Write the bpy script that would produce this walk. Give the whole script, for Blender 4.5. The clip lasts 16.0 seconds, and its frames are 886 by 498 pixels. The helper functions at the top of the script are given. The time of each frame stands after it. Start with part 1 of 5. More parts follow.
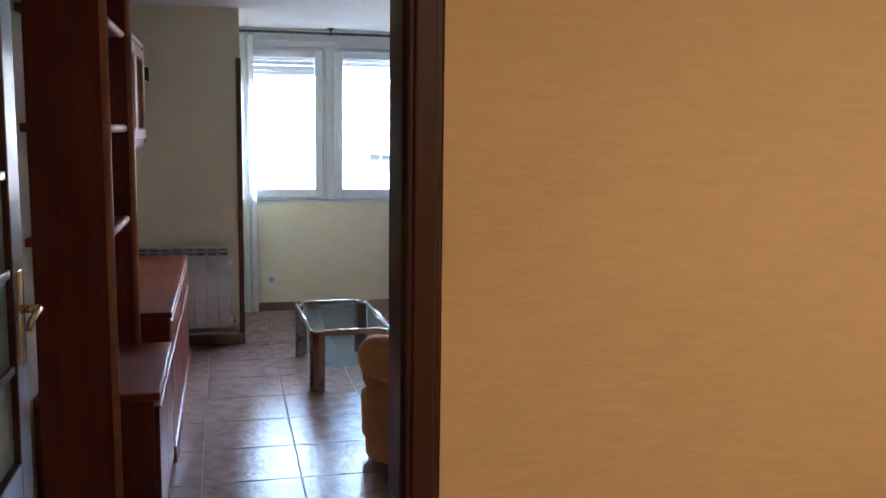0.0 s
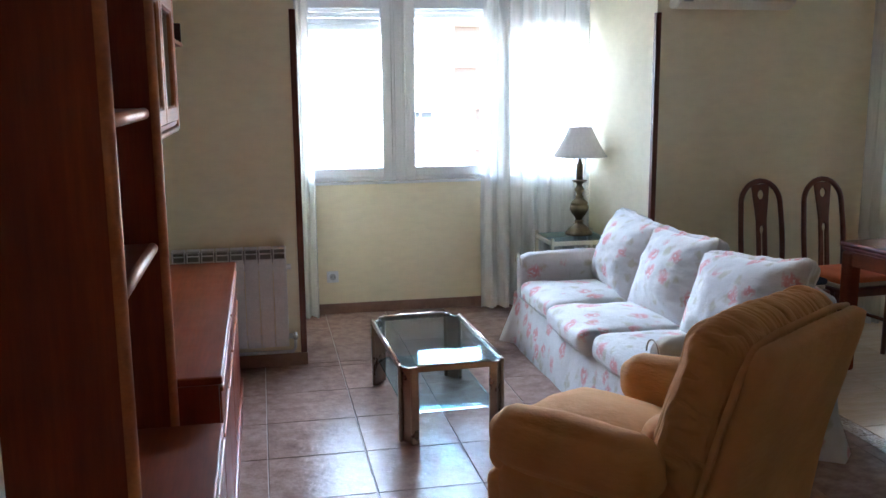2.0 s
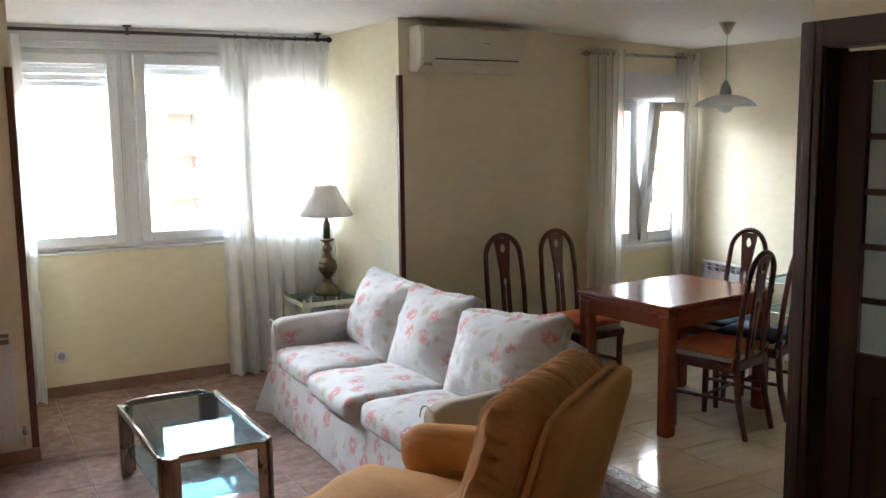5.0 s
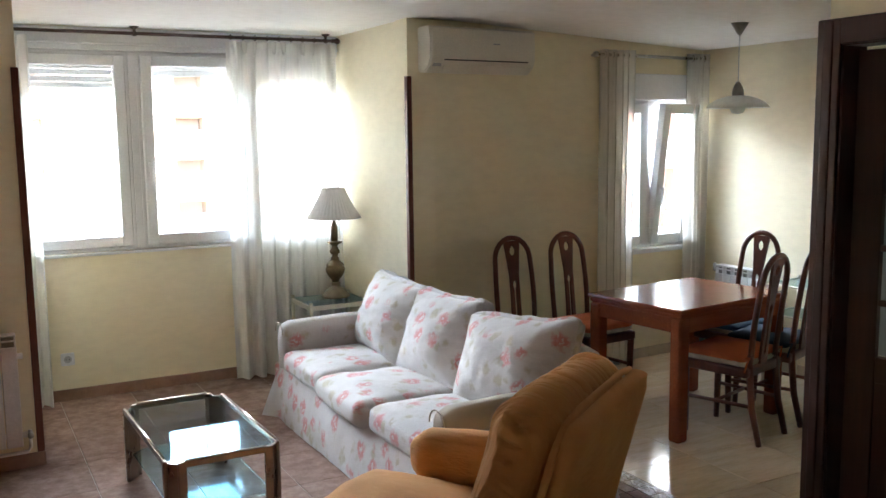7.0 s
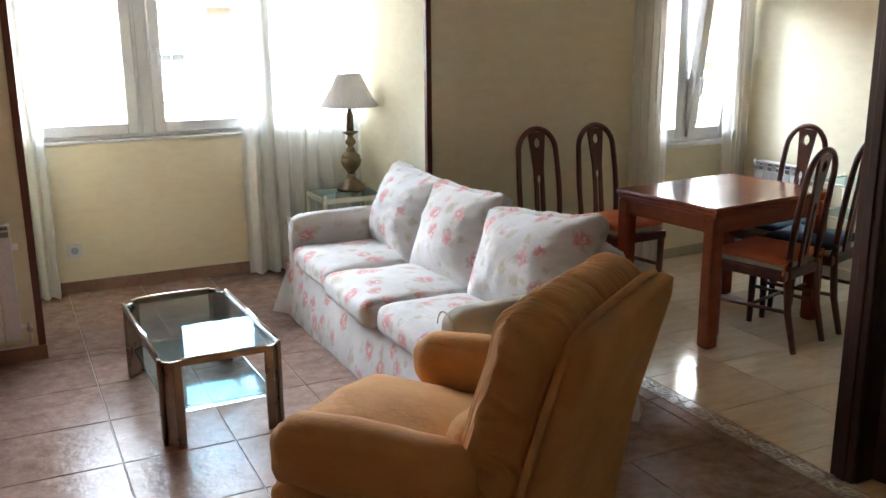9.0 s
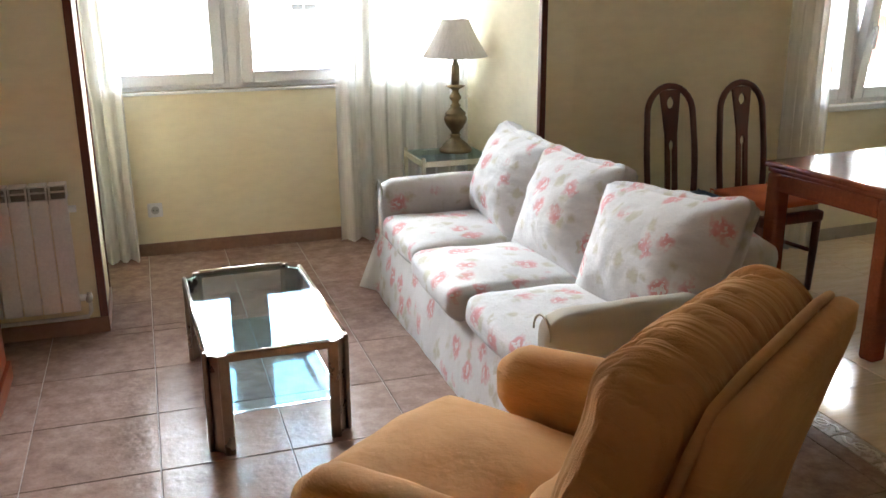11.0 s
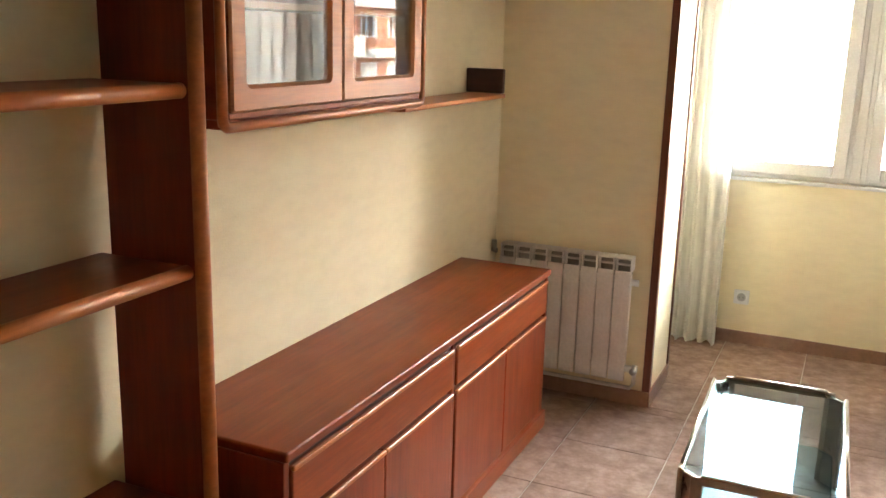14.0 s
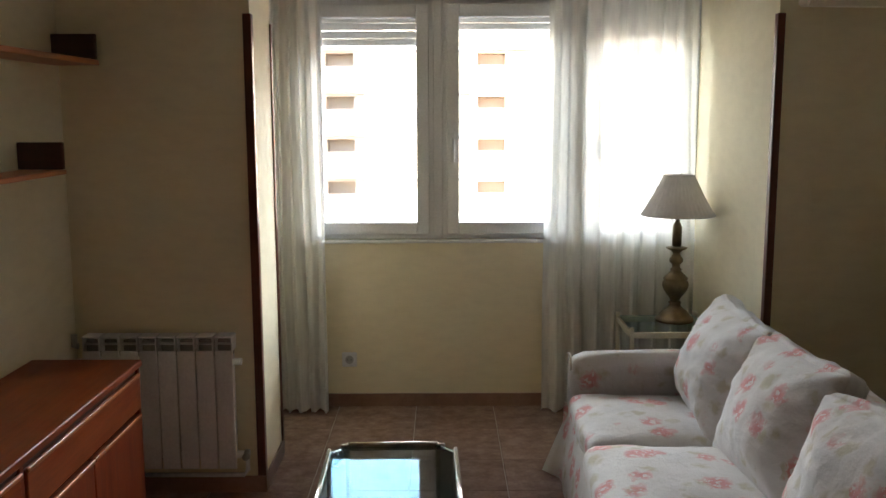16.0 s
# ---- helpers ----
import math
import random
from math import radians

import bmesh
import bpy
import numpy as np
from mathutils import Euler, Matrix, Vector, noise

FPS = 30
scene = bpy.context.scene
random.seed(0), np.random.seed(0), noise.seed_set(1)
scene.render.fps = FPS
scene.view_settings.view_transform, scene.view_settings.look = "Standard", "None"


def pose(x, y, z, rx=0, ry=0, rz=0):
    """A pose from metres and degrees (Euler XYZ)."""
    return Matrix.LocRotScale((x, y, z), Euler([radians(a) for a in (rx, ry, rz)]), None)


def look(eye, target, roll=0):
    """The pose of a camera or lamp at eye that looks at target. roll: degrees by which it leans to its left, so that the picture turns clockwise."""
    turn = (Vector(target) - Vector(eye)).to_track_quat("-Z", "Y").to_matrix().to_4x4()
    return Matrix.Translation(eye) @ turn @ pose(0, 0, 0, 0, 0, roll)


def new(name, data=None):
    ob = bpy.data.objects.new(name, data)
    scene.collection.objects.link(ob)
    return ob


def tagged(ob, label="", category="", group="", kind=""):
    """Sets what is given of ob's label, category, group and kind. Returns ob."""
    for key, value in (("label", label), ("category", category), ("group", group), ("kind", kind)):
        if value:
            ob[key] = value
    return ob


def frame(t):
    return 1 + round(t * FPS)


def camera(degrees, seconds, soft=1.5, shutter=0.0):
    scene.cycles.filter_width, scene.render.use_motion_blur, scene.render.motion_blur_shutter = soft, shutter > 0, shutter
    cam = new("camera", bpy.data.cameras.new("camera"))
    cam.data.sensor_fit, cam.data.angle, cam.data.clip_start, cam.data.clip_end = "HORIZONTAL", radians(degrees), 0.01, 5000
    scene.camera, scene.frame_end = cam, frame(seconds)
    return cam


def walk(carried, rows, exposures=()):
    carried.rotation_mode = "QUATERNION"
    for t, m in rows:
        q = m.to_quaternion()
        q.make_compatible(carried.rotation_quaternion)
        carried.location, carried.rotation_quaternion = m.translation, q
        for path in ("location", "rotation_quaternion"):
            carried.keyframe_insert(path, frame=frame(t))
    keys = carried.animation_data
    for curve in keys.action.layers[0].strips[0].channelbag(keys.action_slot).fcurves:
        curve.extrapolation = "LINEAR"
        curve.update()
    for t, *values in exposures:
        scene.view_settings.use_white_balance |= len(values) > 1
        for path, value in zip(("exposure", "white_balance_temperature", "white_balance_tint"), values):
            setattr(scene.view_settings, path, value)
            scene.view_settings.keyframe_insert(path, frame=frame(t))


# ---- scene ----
cam = camera(52.0, 16.0)
PATH = [
    (0, (0.768, 0.305, 1.571), (1.234, 2.232, 1.313), 0.7),
    (0.5, (0.706, 0.627, 1.555), (1.034, 2.573, 1.232), 0.6),
    (1, (0.693, 1.052, 1.575), (0.964, 3.001, 1.217), -0.3),
    (1.5, (0.634, 1.386, 1.648), (0.914, 3.332, 1.28), 0.1),
    (2, (0.674, 1.719, 1.638), (1.059, 3.649, 1.283), -0.5),
    (2.5, (0.647, 1.863, 1.666), (1.249, 3.74, 1.327), -0.5),
    (3, (0.594, 1.866, 1.712), (1.384, 3.673, 1.376), -0.6),
    (3.5, (0.583, 1.874, 1.737), (1.479, 3.631, 1.404), -0.8),
    (4, (0.554, 1.874, 1.739), (1.494, 3.611, 1.428), -0.8),
    (6.5, (0.542, 1.93, 1.735), (1.498, 3.67, 1.498), -0.7),
    (7, (0.558, 1.942, 1.722), (1.501, 3.686, 1.465), -0.7),
    (7.5, (0.571, 1.968, 1.71), (1.502, 3.712, 1.404), -0.6),
    (8, (0.597, 1.992, 1.682), (1.512, 3.732, 1.317), -0.7),
    (8.5, (0.694, 2.069, 1.664), (1.578, 3.811, 1.235), -0.5),
    (11, (1.156, 2.759, 1.584), (1.748, 4.581, 1.007), -0.4),
    (11.5, (1.297, 2.927, 1.559), (1.717, 4.79, 0.965), 0.1),
    (12, (1.365, 3.021, 1.549), (1.561, 4.906, 0.91), 0.4),
    (12.3, (1.417, 3.101, 1.549), (1.418, 4.992, 0.899), 0.8),
    (12.5, (1.407, 3.099, 1.603), (1.285, 4.982, 0.942), 1.3),
    (13, (1.518, 3.068, 1.652), (1.061, 4.913, 1.031), 1.4),
    (13.5, (1.609, 3.015, 1.673), (0.92, 4.813, 1.131), 1.6),
    (14, (1.655, 2.96, 1.697), (0.851, 4.731, 1.234), 1.5),
    (14.5, (1.683, 2.935, 1.707), (0.837, 4.706, 1.323), 0.9),
    (15, (1.74, 2.968, 1.68), (0.955, 4.78, 1.364), 0.1),
    (15.5, (1.739, 3.097, 1.664), (1.256, 5.015, 1.367), -0.4),
    (16, (1.681, 3.188, 1.654), (1.682, 5.166, 1.36), -0.2),
]
EXPOSURES = [(0, 4.4, 4900, 10), (0.5, 4.45, 4600, 10), (1, 4.55, 4600, 10), (1.5, 4.75, 4850, 10), (2.5, 4.6, 5550, 10), (4, 4.6, 6100, 10), (8, 4.72, 6150, 10), (11, 4.92, 6550, 10),
             (12.5, 4.75, 6600, 10), (13, 5.15, 7000, 10), (13.5, 5.4, 7200, 10), (14.5, 5.7, 7500, 10), (15, 5.75, 7300, 10), (15.5, 4.95, 7000, 10), (16, 3.55, 6850, 10)]
walk(cam, [(t, look(eye, target, roll)) for t, eye, target, roll in PATH], EXPOSURES)

# ---- world, sun, large lights ----
world = bpy.data.worlds.new("world")
scene.world = world
world.use_nodes = True
wn = world.node_tree.nodes
sky = wn.new("ShaderNodeTexSky")
sky.sky_type = "NISHITA"
sky.sun_disc = False
sky.sun_elevation = radians(55)
sky.sun_rotation = radians(200)
wn["Background"].inputs["Strength"].default_value = 0.09
world.node_tree.links.new(sky.outputs["Color"], wn["Background"].inputs["Color"])

sun_data = bpy.data.lights.new("sun", "SUN")
sun_data.energy, sun_data.angle, sun_data.color = 4.6, radians(0.5), (1.0, 0.95, 0.88)
sun = new("sun", sun_data)
sun.matrix_world = look((-6, -20, 30), (0, 0, 0))


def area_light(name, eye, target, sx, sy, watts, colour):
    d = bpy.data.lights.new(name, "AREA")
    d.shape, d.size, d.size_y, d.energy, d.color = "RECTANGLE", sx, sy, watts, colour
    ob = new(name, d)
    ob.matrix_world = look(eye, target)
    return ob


# added area lamp outside, stands in for bright sky above the roofs
area_light("sky_fill_lamp", (13.0, 17.0, 5.9), (12.5, 6.0, 2.0), 38.0, 4.4, 1500, (0.85, 0.93, 1.0))
# added fill lamp close over the dining window, in place of open sky
area_light("dining_fill_lamp", (5.0, 8.7, 3.1), (4.8, 6.6, 0.4), 2.4, 1.2, 2, (0.86, 0.94, 1.0))
# the hall's ceiling lamp
area_light("hall_lamp_light", (2.0, 0.25, 2.28), (2.0, 0.25, 0.0), 0.26, 0.26, 0.69, (1.0, 0.75, 0.44))


# ---- materials ----
def nodes_of(name):
    m = bpy.data.materials.new(name)
    m.use_nodes = True
    return m, m.node_tree.nodes, m.node_tree.links, m.node_tree.nodes["Principled BSDF"]


def noise_node(nodes, links, vec, scale, detail=4.0, rough=0.55):
    n = nodes.new("ShaderNodeTexNoise")
    n.inputs["Scale"].default_value, n.inputs["Detail"].default_value, n.inputs["Roughness"].default_value = scale, detail, rough
    links.new(vec, n.inputs["Vector"])
    return n


def ramp_node(nodes, links, fac, stops):
    r = nodes.new("ShaderNodeValToRGB")
    while len(r.color_ramp.elements) < len(stops):
        r.color_ramp.elements.new(0.5)
    for e, (p, c) in zip(r.color_ramp.elements, stops):
        e.position, e.color = p, (*c, 1)
    links.new(fac, r.inputs["Fac"])
    return r


def mix_node(nodes, links, fac, a, b, mode="MIX"):
    x = nodes.new("ShaderNodeMix")
    x.data_type, x.blend_type = "RGBA", mode
    for sock, v in ((x.inputs[0], fac), (x.inputs[6], a), (x.inputs[7], b)):
        if isinstance(v, (int, float)):
            sock.default_value = v
        elif isinstance(v, tuple):
            sock.default_value = (*v, 1)
        else:
            links.new(v, sock)
    return x.outputs[2]


def coords(nodes, links, scale=(1, 1, 1), kind="Object"):
    c, m = nodes.new("ShaderNodeTexCoord"), nodes.new("ShaderNodeMapping")
    m.inputs["Scale"].default_value = scale
    links.new(c.outputs[kind], m.inputs["Vector"])
    return m.outputs["Vector"]


def bump(nodes, links, bsdf, height, strength, distance):
    b = nodes.new("ShaderNodeBump")
    b.inputs["Strength"].default_value, b.inputs["Distance"].default_value = strength, distance
    links.new(height, b.inputs["Height"])
    links.new(b.outputs["Normal"], bsdf.inputs["Normal"])


def mat(name, a, b, rough=0.6, metal=0.0, scale=8.0, stretch=(1, 1, 1), bump_strength=0.15, bump_distance=0.002, fine=90.0, rough_var=0.12, coat=0.0, spec=0.5):
    """Two tones mixed by broad noise, grain and relief by fine noise."""
    m, nodes, links, p = nodes_of(name)
    v = coords(nodes, links, stretch)
    n1, n2 = noise_node(nodes, links, v, scale), noise_node(nodes, links, v, fine, 3.0)
    r = ramp_node(nodes, links, n1.outputs["Fac"], [(0.3, a), (0.7, b)])
    grain = ramp_node(nodes, links, n2.outputs["Fac"], [(0.25, (0.86, 0.86, 0.86)), (0.75, (1.08, 1.08, 1.08))])
    links.new(mix_node(nodes, links, 0.6, r.outputs["Color"], grain.outputs["Color"], "MULTIPLY"), p.inputs["Base Color"])
    mr = nodes.new("ShaderNodeMapRange")
    mr.inputs["To Min"].default_value, mr.inputs["To Max"].default_value = max(0.02, rough - rough_var), min(1, rough + rough_var)
    links.new(n1.outputs["Fac"], mr.inputs["Value"])
    links.new(mr.outputs["Result"], p.inputs["Roughness"])
    p.inputs["Metallic"].default_value = metal
    p.inputs["Specular IOR Level"].default_value = spec
    p.inputs["Coat Weight"].default_value = coat
    if bump_strength:
        bump(nodes, links, p, n2.outputs["Fac"], bump_strength, bump_distance)
    return m


def wood(name, dark, light, rough, axis, coat=0.0, spec=0.5):
    """Lacquered wood with grain along one axis."""
    m, nodes, links, p = nodes_of(name)
    st = [9.0, 9.0, 9.0]
    st["xyz".index(axis)] = 0.7
    v = coords(nodes, links, tuple(st))
    broad, fine = noise_node(nodes, links, v, 1.6, 5.0, 0.6), noise_node(nodes, links, v, 9.0, 4.0, 0.65)
    r = ramp_node(nodes, links, broad.outputs["Fac"], [(0.28, dark), (0.72, light)])
    g = ramp_node(nodes, links, fine.outputs["Fac"], [(0.3, (0.72, 0.72, 0.72)), (0.7, (1.1, 1.1, 1.1))])
    links.new(mix_node(nodes, links, 0.7, r.outputs["Color"], g.outputs["Color"], "MULTIPLY"), p.inputs["Base Color"])
    wear = noise_node(nodes, links, coords(nodes, links), 7.0, 3.0)
    mr = nodes.new("ShaderNodeMapRange")
    mr.inputs["To Min"].default_value, mr.inputs["To Max"].default_value = rough - 0.08, rough + 0.1
    links.new(wear.outputs["Fac"], mr.inputs["Value"])
    links.new(mr.outputs["Result"], p.inputs["Roughness"])
    p.inputs["Coat Weight"].default_value, p.inputs["Coat Roughness"].default_value = coat, 0.15
    p.inputs["Specular IOR Level"].default_value = spec
    bump(nodes, links, p, fine.outputs["Fac"], 0.12, 0.001)
    return m


def plaster(name, a, b, streak):
    """Painted plaster, brushed relief, faint stains."""
    m, nodes, links, p = nodes_of(name)
    v = coords(nodes, links)
    vs = coords(nodes, links, streak)
    n1, n2, n3 = noise_node(nodes, links, v, 0.9, 5.0), noise_node(nodes, links, vs, 14.0, 5.0, 0.6), noise_node(nodes, links, v, 160.0, 2.0)
    r = ramp_node(nodes, links, n1.outputs["Fac"], [(0.3, a), (0.7, b)])
    g = ramp_node(nodes, links, n2.outputs["Fac"], [(0.3, (0.93, 0.925, 0.91)), (0.6, (1.02, 1.02, 1.02))])
    links.new(mix_node(nodes, links, 0.7, r.outputs["Color"], g.outputs["Color"], "MULTIPLY"), p.inputs["Base Color"])
    p.inputs["Roughness"].default_value = 0.72
    h = mix_node(nodes, links, 0.35, n2.outputs["Fac"], n3.outputs["Fac"])
    bump(nodes, links, p, h, 0.4, 0.004)
    return m


def tile_mat(name, cols, rough, scale, relief, vein=False, gloss=0.5):
    """Glazed floor tile: cloudy tones, each tile a little different, faintly wavy glaze."""
    m, nodes, links, p = nodes_of(name)
    v = coords(nodes, links, kind="Object")
    info = nodes.new("ShaderNodeObjectInfo")
    add = nodes.new("ShaderNodeVectorMath")
    add.operation = "MULTIPLY_ADD"
    comb = nodes.new("ShaderNodeCombineXYZ")
    for k in range(3):
        links.new(info.outputs["Random"], comb.inputs[k])
    links.new(comb.outputs[0], add.inputs[0])
    add.inputs[1].default_value = (37.0, 19.0, 53.0)
    links.new(v, add.inputs[2])
    vec = add.outputs[0]
    if vein:
        mp = nodes.new("ShaderNodeMapping")
        mp.inputs["Scale"].default_value = (1.0, 5.0, 1.0)
        mp.inputs["Rotation"].default_value = (0, 0, 0.5)
        links.new(vec, mp.inputs["Vector"])
        vec = mp.outputs[0]
    n1, n2 = noise_node(nodes, links, vec, scale, 6.0, 0.62), noise_node(nodes, links, vec, scale * 5, 4.0, 0.6)
    r = ramp_node(nodes, links, n1.outputs["Fac"], [(0.28, cols[0]), (0.5, cols[1]), (0.74, cols[2])])
    g = ramp_node(nodes, links, n2.outputs["Fac"], [(0.3, (0.86, 0.85, 0.85)), (0.7, (1.06, 1.06, 1.06))])
    c = mix_node(nodes, links, 0.7, r.outputs["Color"], g.outputs["Color"], "MULTIPLY")
    hsv = nodes.new("ShaderNodeHueSaturation")
    mr = nodes.new("ShaderNodeMapRange")
    mr.inputs["To Min"].default_value, mr.inputs["To Max"].default_value = 0.93, 1.06
    links.new(info.outputs["Random"], mr.inputs["Value"])
    links.new(mr.outputs["Result"], hsv.inputs["Value"])
    links.new(c, hsv.inputs["Color"])
    links.new(hsv.outputs["Color"], p.inputs["Base Color"])
    rr = nodes.new("ShaderNodeMapRange")
    rr.inputs["To Min"].default_value, rr.inputs["To Max"].default_value = rough - 0.06, rough + 0.12
    links.new(n2.outputs["Fac"], rr.inputs["Value"])
    links.new(rr.outputs["Result"], p.inputs["Roughness"])
    p.inputs["Specular IOR Level"].default_value = gloss
    wav = noise_node(nodes, links, vec, 30.0, 3.0)
    bump(nodes, links, p, wav.outputs["Fac"], relief, 0.004)
    return m


def floral():
    """White cotton cover with faded pink roses and pale leaves."""
    m, nodes, links, p = nodes_of("floral_cotton")
    v = coords(nodes, links)
    warp = noise_node(nodes, links, v, 22.0, 2.0)
    vw = mix_node(nodes, links, 0.07, v, warp.outputs["Color"], "ADD")

    def cells(scale, seed, lo, hi, keep):
        mp = nodes.new("ShaderNodeMapping")
        mp.inputs["Location"].default_value = seed
        links.new(vw, mp.inputs["Vector"])
        vo = nodes.new("ShaderNodeTexVoronoi")
        vo.inputs["Scale"].default_value = scale
        links.new(mp.outputs[0], vo.inputs["Vector"])
        inside = ramp_node(nodes, links, vo.outputs["Distance"], [(lo, (1, 1, 1)), (hi, (0, 0, 0))])
        sep = nodes.new("ShaderNodeSeparateColor")
        links.new(vo.outputs["Color"], sep.inputs[0])
        k = ramp_node(nodes, links, sep.outputs[0], [(keep, (0, 0, 0)), (keep + 0.02, (1, 1, 1))])
        return vo, mix_node(nodes, links, 1.0, inside.outputs["Color"], k.outputs["Color"], "MULTIPLY")

    rose, rose_f = cells(7.6, (0.3, 0.1, 0.2), 0.24, 0.42, 0.17)
    leaf, leaf_f = cells(11.0, (1.3, 2.1, 0.7), 0.2, 0.4, 0.25)
    sw = nodes.new("ShaderNodeMath")
    sw.operation = "SINE"
    ml = nodes.new("ShaderNodeMath")
    ml.operation = "MULTIPLY_ADD"
    ml.inputs[1].default_value = 13.0
    n = noise_node(nodes, links, v, 42.0, 2.0)
    nm = nodes.new("ShaderNodeMath")
    nm.operation = "MULTIPLY"
    nm.inputs[1].default_value = 15.0
    links.new(n.outputs["Fac"], nm.inputs[0])
    links.new(rose.outputs["Distance"], ml.inputs[0])
    links.new(nm.outputs[0], ml.inputs[2])
    links.new(ml.outputs[0], sw.inputs[0])
    petals = ramp_node(nodes, links, sw.outputs[0], [(0.1, (0.56, 0.18, 0.175)), (0.45, (0.6, 0.35, 0.33)), (0.8, (0.6, 0.54, 0.52))])
    fade = noise_node(nodes, links, v, 5.0, 3.0)
    base = ramp_node(nodes, links, fade.outputs["Fac"], [(0.3, (0.53, 0.502, 0.48)), (0.7, (0.62, 0.595, 0.58))])
    leaves = mix_node(nodes, links, leaf_f, base.outputs["Color"], (0.45, 0.405, 0.31))
    lf = mix_node(nodes, links, 0.95, base.outputs["Color"], leaves)
    full = mix_node(nodes, links, rose_f, lf, petals.outputs["Color"])
    links.new(mix_node(nodes, links, 0.8, lf, full), p.inputs["Base Color"])
    p.inputs["Roughness"].default_value = 0.9
    p.inputs["Specular IOR Level"].default_value = 0.2
    p.inputs["Sheen Weight"].default_value = 0.15
    weave, crease = noise_node(nodes, links, v, 420.0, 2.0), noise_node(nodes, links, vw, 10.0, 4.0, 0.6)
    bump(nodes, links, p, mix_node(nodes, links, 0.12, crease.outputs["Fac"], weave.outputs["Fac"]), 0.5, 0.017)
    return m


def velour(name, a, b, gathered=False):
    m, nodes, links, p = nodes_of(name)
    v = coords(nodes, links)
    n1, n2, n3 = noise_node(nodes, links, v, 4.0, 4.0), noise_node(nodes, links, v, 300.0, 2.0), noise_node(nodes, links, coords(nodes, links, (1, 1, 3)), 15.0, 3.0)
    r = ramp_node(nodes, links, n1.outputs["Fac"], [(0.3, a), (0.7, b)])
    links.new(r.outputs["Color"], p.inputs["Base Color"])
    p.inputs["Roughness"].default_value = 0.85
    p.inputs["Specular IOR Level"].default_value = 0.2
    p.inputs["Sheen Weight"].default_value = 0.25
    p.inputs["Sheen Tint"].default_value = (1.0, 0.7, 0.35, 1)
    if gathered:
        n4 = noise_node(nodes, links, coords(nodes, links, (1.0, 0.1, 0.1)), 34.0, 2.5, 0.55)
        n5 = noise_node(nodes, links, coords(nodes, links, (1.0, 0.3, 0.3)), 9.0, 2.0, 0.5)
        folds = mix_node(nodes, links, 0.4, n4.outputs["Fac"], n5.outputs["Fac"])
        bump(nodes, links, p, mix_node(nodes, links, 0.03, folds, n2.outputs["Fac"]), 1.0, 0.045)
    else:
        bump(nodes, links, p, mix_node(nodes, links, 0.06, n3.outputs["Fac"], n2.outputs["Fac"]), 0.5, 0.01)
    return m


def glass(name, colour, rough=0.0, ior=1.45):
    m, nodes, links, p = nodes_of(name)
    p.inputs["Base Color"].default_value = (*colour, 1)
    p.inputs["Transmission Weight"].default_value = 1.0
    p.inputs["Roughness"].default_value = rough
    p.inputs["IOR"].default_value = ior
    return m


def thin_glass(name, tint, low, high=0.9, sheen=(1.0, 1.0, 1.0)):
    """A thin pane: clear, with a mirror share that grows at a slant."""
    m, nodes, links, p = nodes_of(name)
    nodes.remove(p)
    tr, gl, mx, lw = nodes.new("ShaderNodeBsdfTransparent"), nodes.new("ShaderNodeBsdfGlossy"), nodes.new("ShaderNodeMixShader"), nodes.new("ShaderNodeLayerWeight")
    tr.inputs["Color"].default_value = (*tint, 1)
    gl.inputs["Roughness"].default_value = 0.012
    gl.inputs["Color"].default_value = (*sheen, 1)
    pw, mr = nodes.new("ShaderNodeMath"), nodes.new("ShaderNodeMapRange")
    pw.operation, pw.inputs[1].default_value = "POWER", 4.0
    links.new(lw.outputs["Facing"], pw.inputs[0])
    links.new(pw.outputs[0], mr.inputs["Value"])
    mr.inputs["To Min"].default_value, mr.inputs["To Max"].default_value = low, high
    links.new(mr.outputs["Result"], mx.inputs[0])
    links.new(tr.outputs[0], mx.inputs[1])
    links.new(gl.outputs[0], mx.inputs[2])
    links.new(mx.outputs[0], nodes["Material Output"].inputs["Surface"])
    return m


def sheer(name, colour, clear, through_share):
    """Thin curtain cloth: part clear, part translucent."""
    m, nodes, links, p = nodes_of(name)
    nodes.remove(p)
    d, t, c = nodes.new("ShaderNodeBsdfDiffuse"), nodes.new("ShaderNodeBsdfTranslucent"), nodes.new("ShaderNodeBsdfTransparent")
    v = coords(nodes, links, (1, 1, 0.15))
    n = noise_node(nodes, links, v, 60.0, 3.0)
    r = ramp_node(nodes, links, n.outputs["Fac"], [(0.3, tuple(0.9 * k for k in colour)), (0.7, colour)])
    links.new(r.outputs["Color"], d.inputs["Color"])
    links.new(r.outputs["Color"], t.inputs["Color"])
    a, b = nodes.new("ShaderNodeMixShader"), nodes.new("ShaderNodeMixShader")
    a.inputs[0].default_value, b.inputs[0].default_value = through_share, clear
    links.new(d.outputs[0], a.inputs[1])
    links.new(t.outputs[0], a.inputs[2])
    links.new(a.outputs[0], b.inputs[1])
    links.new(c.outputs[0], b.inputs[2])
    links.new(b.outputs[0], nodes["Material Output"].inputs["Surface"])
    return m


def glow(name, colour, strength):
    m, nodes, links, p = nodes_of(name)
    p.inputs["Emission Color"].default_value = (*colour, 1)
    p.inputs["Emission Strength"].default_value = strength
    return m


